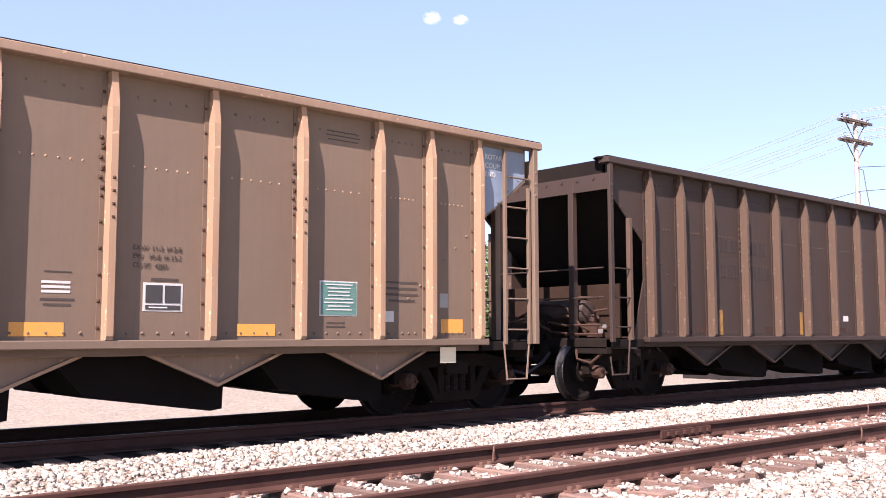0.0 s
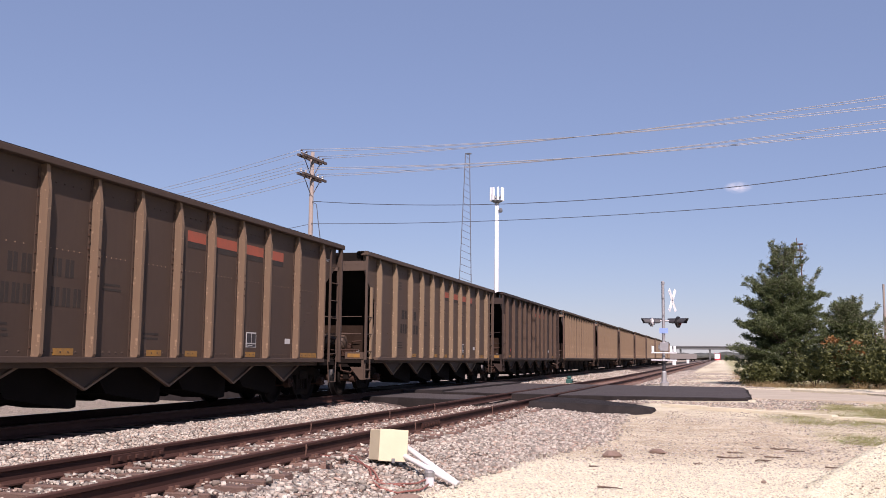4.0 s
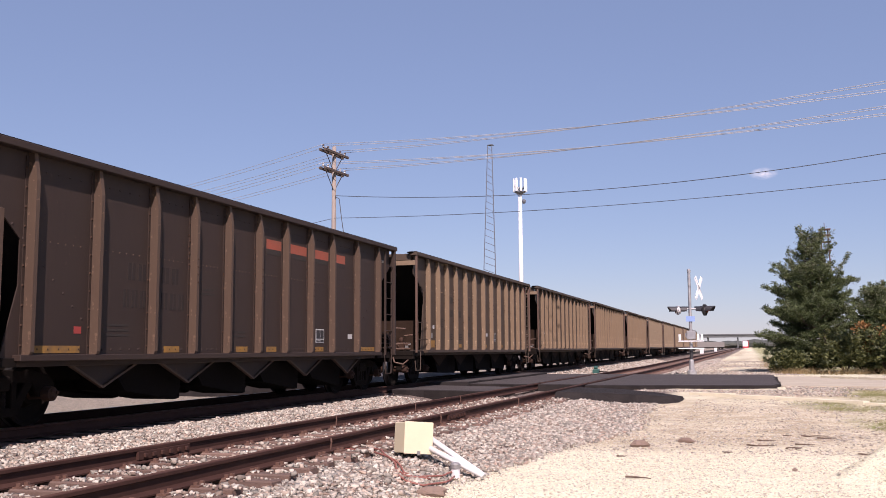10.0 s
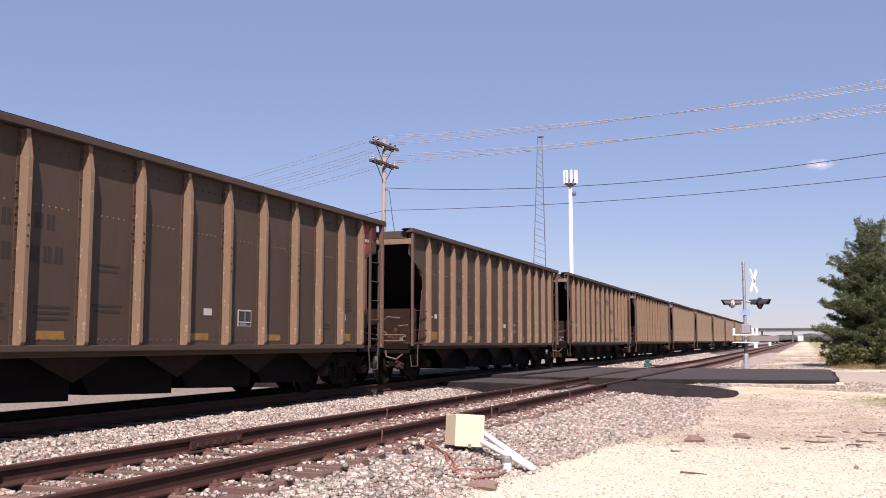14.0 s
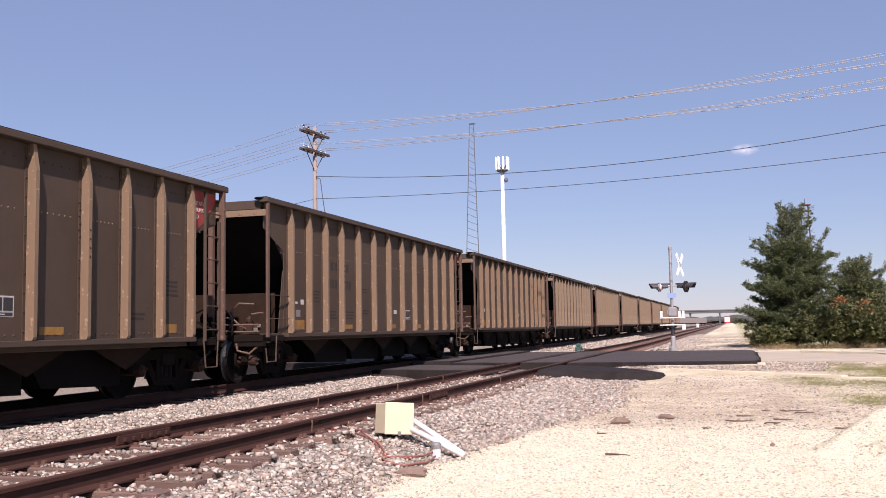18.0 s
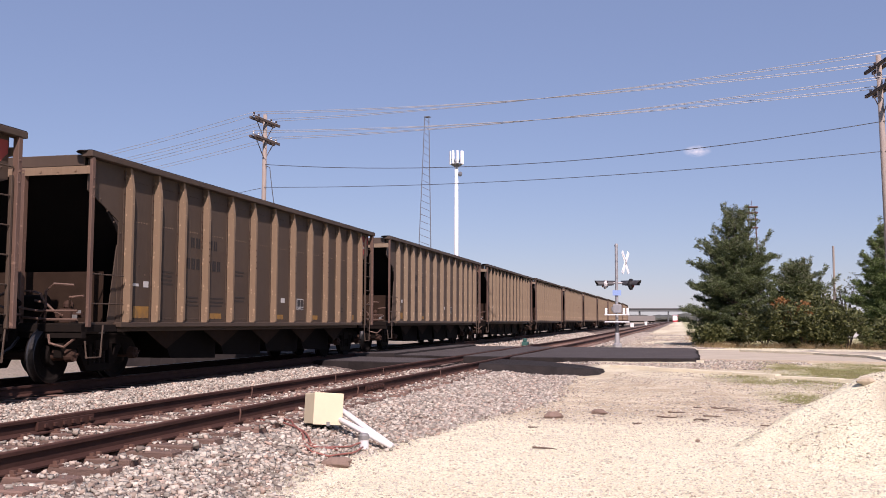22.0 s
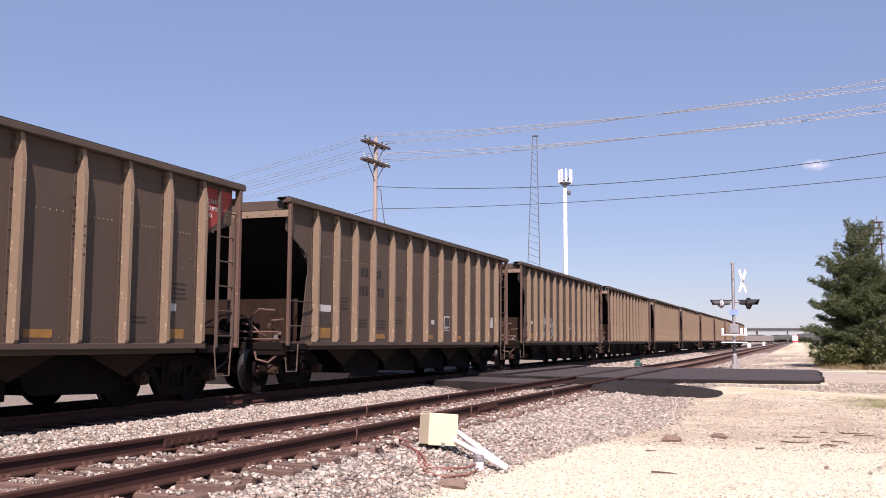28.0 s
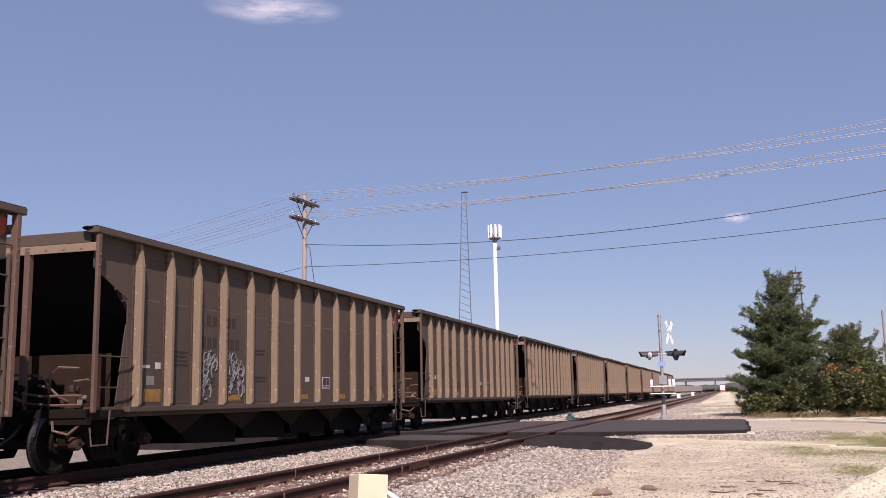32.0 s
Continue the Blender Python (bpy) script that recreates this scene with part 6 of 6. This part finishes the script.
part("ties", raw_mesh(ties2, "ties", M_TIE), None, train_track, kind="stuff")
# joint bars with bolts, and rail anchors
for x, y, d in ((-0.75, 8.95, 1), (0.75, 15.4, 1), (-0.75, 1.2, 1)):
    jb = B().box(x + 0.014, x + 0.05, y - 0.05, y + 0.95, -0.135, -0.04)
    for j in range(6):
        jb.box(x + 0.05, x + 0.075, y + 0.04 + j * 0.16, y + 0.09 + j * 0.16, -0.11, -0.065)
    part("joint_bar", jb, M_RAIL, near_track, "bolted rail joint bar", bevel=0.004)
for x, y in ((-0.75, 6.2), (-0.75, 14.1), (0.75, 14.9), (-0.75, 17.9), (0.75, 20.4), (0.75, 10.6), (-0.75, 21.0)):
    part("bond_wire", B().tube([(x + 0.05, y, -0.15), (x + 0.06, y, -0.05), (x + 0.045, y + 0.02, -0.01)], 0.01, 5), M_PLATE, near_track, "grey bond wire clip")


# ---------------- loose stones ----------------
ICO_V, ICO_F = [], []
g_ = (1 + 5**0.5) / 2
ICO_V = np.array([(-1, g_, 0), (1, g_, 0), (-1, -g_, 0), (1, -g_, 0), (0, -1, g_), (0, 1, g_), (0, -1, -g_), (0, 1, -g_), (g_, 0, -1), (g_, 0, 1), (-g_, 0, -1), (-g_, 0, 1)]) / 1.9
ICO_F = np.array([(0, 11, 5), (0, 5, 1), (0, 1, 7), (0, 7, 10), (0, 10, 11), (1, 5, 9), (5, 11, 4), (11, 10, 2), (10, 7, 6), (7, 1, 8), (3, 9, 4), (3, 4, 2), (3, 2, 6), (3, 6, 8), (3, 8, 9), (4, 9, 5), (2, 4, 11), (6, 2, 10), (8, 6, 7), (9, 8, 1)])


CHIP = (np.array([(1, 0, 0), (0, 1, 0), (-1, 0, 0), (0, -1, 0), (0, 0, 1), (0, 0, -1)], float), np.array([(0, 1, 4), (1, 2, 4), (2, 3, 4), (3, 0, 4), (1, 0, 5), (2, 1, 5), (3, 2, 5), (0, 3, 5)]))


def cube_stone():
    v = np.array([(x, y, z) for x in (-1, 1) for y in (-1, 1) for z in (-1, 1)], float) * 0.62
    f = np.array([(0, 1, 3), (0, 3, 2), (4, 6, 7), (4, 7, 5), (0, 4, 5), (0, 5, 1), (2, 3, 7), (2, 7, 6), (0, 2, 6), (0, 6, 4), (1, 5, 7), (1, 7, 3)])
    return v, f


def pebbles(name, label, x, y, size, mat, rng, lift=0.3, flat=0.7, shape=None, raised=None):
    """One object of many loose stones lying on the ground."""
    V, F = shape or (ICO_V, ICO_F)
    n, m = len(x), len(V)
    z = ground_height(x, y)
    if raised is not None:
        z = np.where(raised, -0.172, z)
    v = np.repeat(V[None], n, 0) * (1 + 0.7 * (rng.random((n, m, 1)) - 0.5)) * (1 + 0.8 * (rng.random((n, 1, 3)) - 0.5))
    v[:, :, 2] *= flat
    a = rng.random(n) * 6.283
    c, s = np.cos(a)[:, None], np.sin(a)[:, None]
    tl = (rng.random(n)[:, None] - 0.5) * 1.2
    vx, vy, vz = v[:, :, 0], v[:, :, 1], v[:, :, 2]
    vx, vz = vx * np.cos(tl) - vz * np.sin(tl), vx * np.sin(tl) + vz * np.cos(tl)
    vx, vy = vx * c - vy * s, vx * s + vy * c
    v = np.stack([vx, vy, vz], -1) * size[:, None, None]
    v += np.stack([x, y, z + size * lift], -1)[:, None]
    f = (F[None] + m * np.arange(n)[:, None, None]).reshape(-1, 3)
    me = bpy.data.meshes.new(name)
    me.vertices.add(m * n)
    me.vertices.foreach_set("co", v.ravel())
    me.loops.add(f.size)
    me.loops.foreach_set("vertex_index", f.ravel())
    me.polygons.add(len(f))
    me.polygons.foreach_set("loop_start", np.arange(0, f.size, 3))
    me.update(calc_edges=True)
    me.materials.append(mat)
    return thing(name, label, "gravel", kind="stuff", mesh=me)


rng = np.random.default_rng(8)


def scatter(n, x0, x1, y0, y1, power=1.0):
    return rng.uniform(x0, x1, n), y0 + (y1 - y0) * rng.random(n) ** power


X, Y = scatter(225000, -3.62, 4.3, -4.0, 27, 1.25)
keep = (ballast_mask(X, Y) > rng.random(len(X)) * 0.9) & ((np.abs(X) > 1.32) | (rng.random(len(X)) < 0.92))
on_tie = np.zeros(len(X), bool)
for ty in tie_pos:
    on_tie |= (np.abs(Y - ty) < 0.10) & (np.abs(X) < 1.34)
keep &= (~on_tie | (rng.random(len(X)) < 0.3)) & (np.abs(np.abs(X) - 0.75) > 0.1)
keep &= ~((Y > 24) & (X < 4.0))
X, Y, on_tie = X[keep], Y[keep], on_tie[keep]
size = 0.011 + 0.030 * rng.random(len(X)) ** 1.9
pebbles("ballast", "grey and pinkish crushed ballast stones", X, Y, size, M_BALLAST, rng, raised=on_tie, shape=cube_stone())
X, Y = scatter(150000, 2.2, 12.5, 0.0, 24, 1.2)
keep = (ballast_mask(X, Y) < 0.6) & ((Y < 14.6) | (rng.random(len(X)) < 0.45))
X, Y = X[keep], Y[keep]
pebbles("gravel", "pale loose limestone gravel", X, Y, 0.006 + 0.013 * rng.random(len(X)) ** 1.8, M_PEBBLE, rng, lift=0.08, flat=0.55, shape=CHIP)
X, Y = scatter(26000, 2.6, 11.5, 14.3, 25.5, 1.1)
keep = (ballast_mask(X, Y) < 0.7) & (heap(X, Y) < 0.03) & ~((X < 4.3) & (Y > 23.4)) & (fbm(X, Y, 0.7, 51) > rng.uniform(-0.7, 0.5, len(X)))
pebbles("gravel", "small mixed stones strewn over the dirt", X[keep], Y[keep], 0.006 + 0.018 * rng.random(keep.sum()) ** 2.2, M_BALLAST, rng, lift=0.15, shape=cube_stone())
X, Y = scatter(9000, 0.95, 9.5, 26.6, 30.2, 1.0)
keep = ~((Y > 28.5) & (X < 6.6)) & ~((Y < 27.7) & (X < 4.3)) & (grass_amount(X, Y) < 0.4)
pebbles("gravel", "loose grey gravel between the crossing slabs", X[keep], Y[keep], 0.012 + 0.025 * rng.random(keep.sum()) ** 2, M_BALLAST, rng, shape=cube_stone())
X, Y = scatter(26000, -3.9, 3.5, 42, 100, 1.3)
keep = (np.abs(X) > 1.4) & (ballast_mask(X, Y) > 0.4)
pebbles("ballast", "grey crushed ballast stones past the crossing", X[keep], Y[keep], rng.uniform(0.03, 0.06, keep.sum()), M_BALLAST, rng)


X, Y = scatter(16000, 2.9, 7.8, 42.3, 85, 1.5)
keep = fbm(X * 0.8, Y * 0.25, 0.7, 61) > rng.uniform(-0.5, 0.5, len(X))
pebbles("gravel", "stony brown dirt beside the siding past the crossing", X[keep], Y[keep], rng.uniform(0.015, 0.045, keep.sum()), M_BALLAST, rng, lift=0.15, shape=cube_stone())


# ---------------- clouds ----------------
def cloud(direction, width, height, seed, label):
    d = Vector(direction).normalized()
    m, n, l, p = nodes_of("thin white cloud")
    v = n.new("ShaderNodeTexCoord").outputs["Object"]
    mp = n.new("ShaderNodeMapping")
    mp.inputs["Scale"].default_value = (2.0 / width, 2.0 / height, 1)
    l.new(v, mp.inputs["Vector"])
    gr = n.new("ShaderNodeTexGradient")
    gr.gradient_type = "SPHERICAL"
    l.new(mp.outputs[0], gr.inputs[0])
    off = n.new("ShaderNodeMapping")
    off.inputs["Location"].default_value = (seed * 3.1, seed * 1.7, seed)
    l.new(mp.outputs[0], off.inputs["Vector"])
    puff = noise_node(n, l, off.outputs[0], 1.6, 6, 0.6)
    ml = n.new("ShaderNodeMath")
    ml.operation = "MULTIPLY"
    l.new(gr.outputs["Fac"], ml.inputs[0])
    l.new(ramp(n, l, puff, 0.3, 0.65, 0.2, 2.2), ml.inputs[1])
    em = n.new("ShaderNodeEmission")
    em.inputs["Color"].default_value, em.inputs["Strength"].default_value = (1.0, 0.96, 0.95, 1), 0.75
    tr = n.new("ShaderNodeBsdfTransparent")
    mx = n.new("ShaderNodeMixShader")
    l.new(ramp(n, l, ml.outputs[0], 0.05, 1.5, 0, 0.6), mx.inputs[0])
    l.new(tr.outputs[0], mx.inputs[1])
    l.new(em.outputs[0], mx.inputs[2])
    l.new(mx.outputs[0], n["Material Output"].inputs["Surface"])
    b = Build().add([(-width, -height, 0), (width, -height, 0), (width, height, 0), (-width, height, 0)], [(0, 1, 2, 3)])
    at = Vector((5.7, 0, 1)) + d * 3500
    thing("cloud", label, "cloud", look(at, (5.7, 0, 1)) @ pose(0, 0, 0, 0, 180, 0), mesh=raw_mesh(b, "cloud", m), kind="structure")


cloud((0.019, 0.985, 0.173), 105, 45, 1, "small thin white cloud in a blue sky")
cloud((-0.713, 0.623, 0.323), 75, 55, 2, "small white cloud in a blue sky")
cloud((-0.694, 0.645, 0.321), 65, 42, 3, "small white cloud in a blue sky")
cloud((-0.412, 0.82, 0.388), 520, 130, 4, "ragged white cloud in a blue sky")

# ---------------- what moves ----------------
# where the leading corner of the second car stands along the track
TRAVEL = [(0.0, 11.24), (1.0, 6.15), (3.0, -4.17), (6.0, -19.43), (9.0, -34.6), (10.0, -39.62), (13.0, -54.74), (16.0, -69.85), (19.0, -84.95), (23.0, -105.0), (28.0, -129.85), (32.0, -149.6)]
SLACK = {-1: 0.07}


def motions():
    for k, car in cars.items():
        rows = []
        for t, s0 in TRAVEL:
            s = s0 + PITCH * k + SLACK.get(k, 0.0)
            a, b = along(s + 1.1), along(s + LEN - 1.1)
            ang = math.atan2(-(b[0] - a[0]), b[1] - a[1])
            lead = Vector((a[0], a[1], a[2])) - (Vector(b[:3]) - Vector(a[:3])).normalized() * 1.1
            rows.append((t, pose(lead.x, lead.y, lead.z, 0, 0, math.degrees(ang))))
        walk(car, rows)
        if k <= 11:
            ts = np.linspace(0, 32, 257)
            ss = np.interp(ts, [t for t, _ in TRAVEL], [s for _, s in TRAVEL])
            for ws in [c for c in car.children if c.name.startswith("wheelset")]:
                loc = ws.matrix_basis.translation.copy()
                walk(ws, [(t, pose(loc.x, loc.y, loc.z, math.degrees((11.24 - s) / 0.457), 0, 0)) for t, s in zip(ts.tolist(), ss.tolist())])


motions()
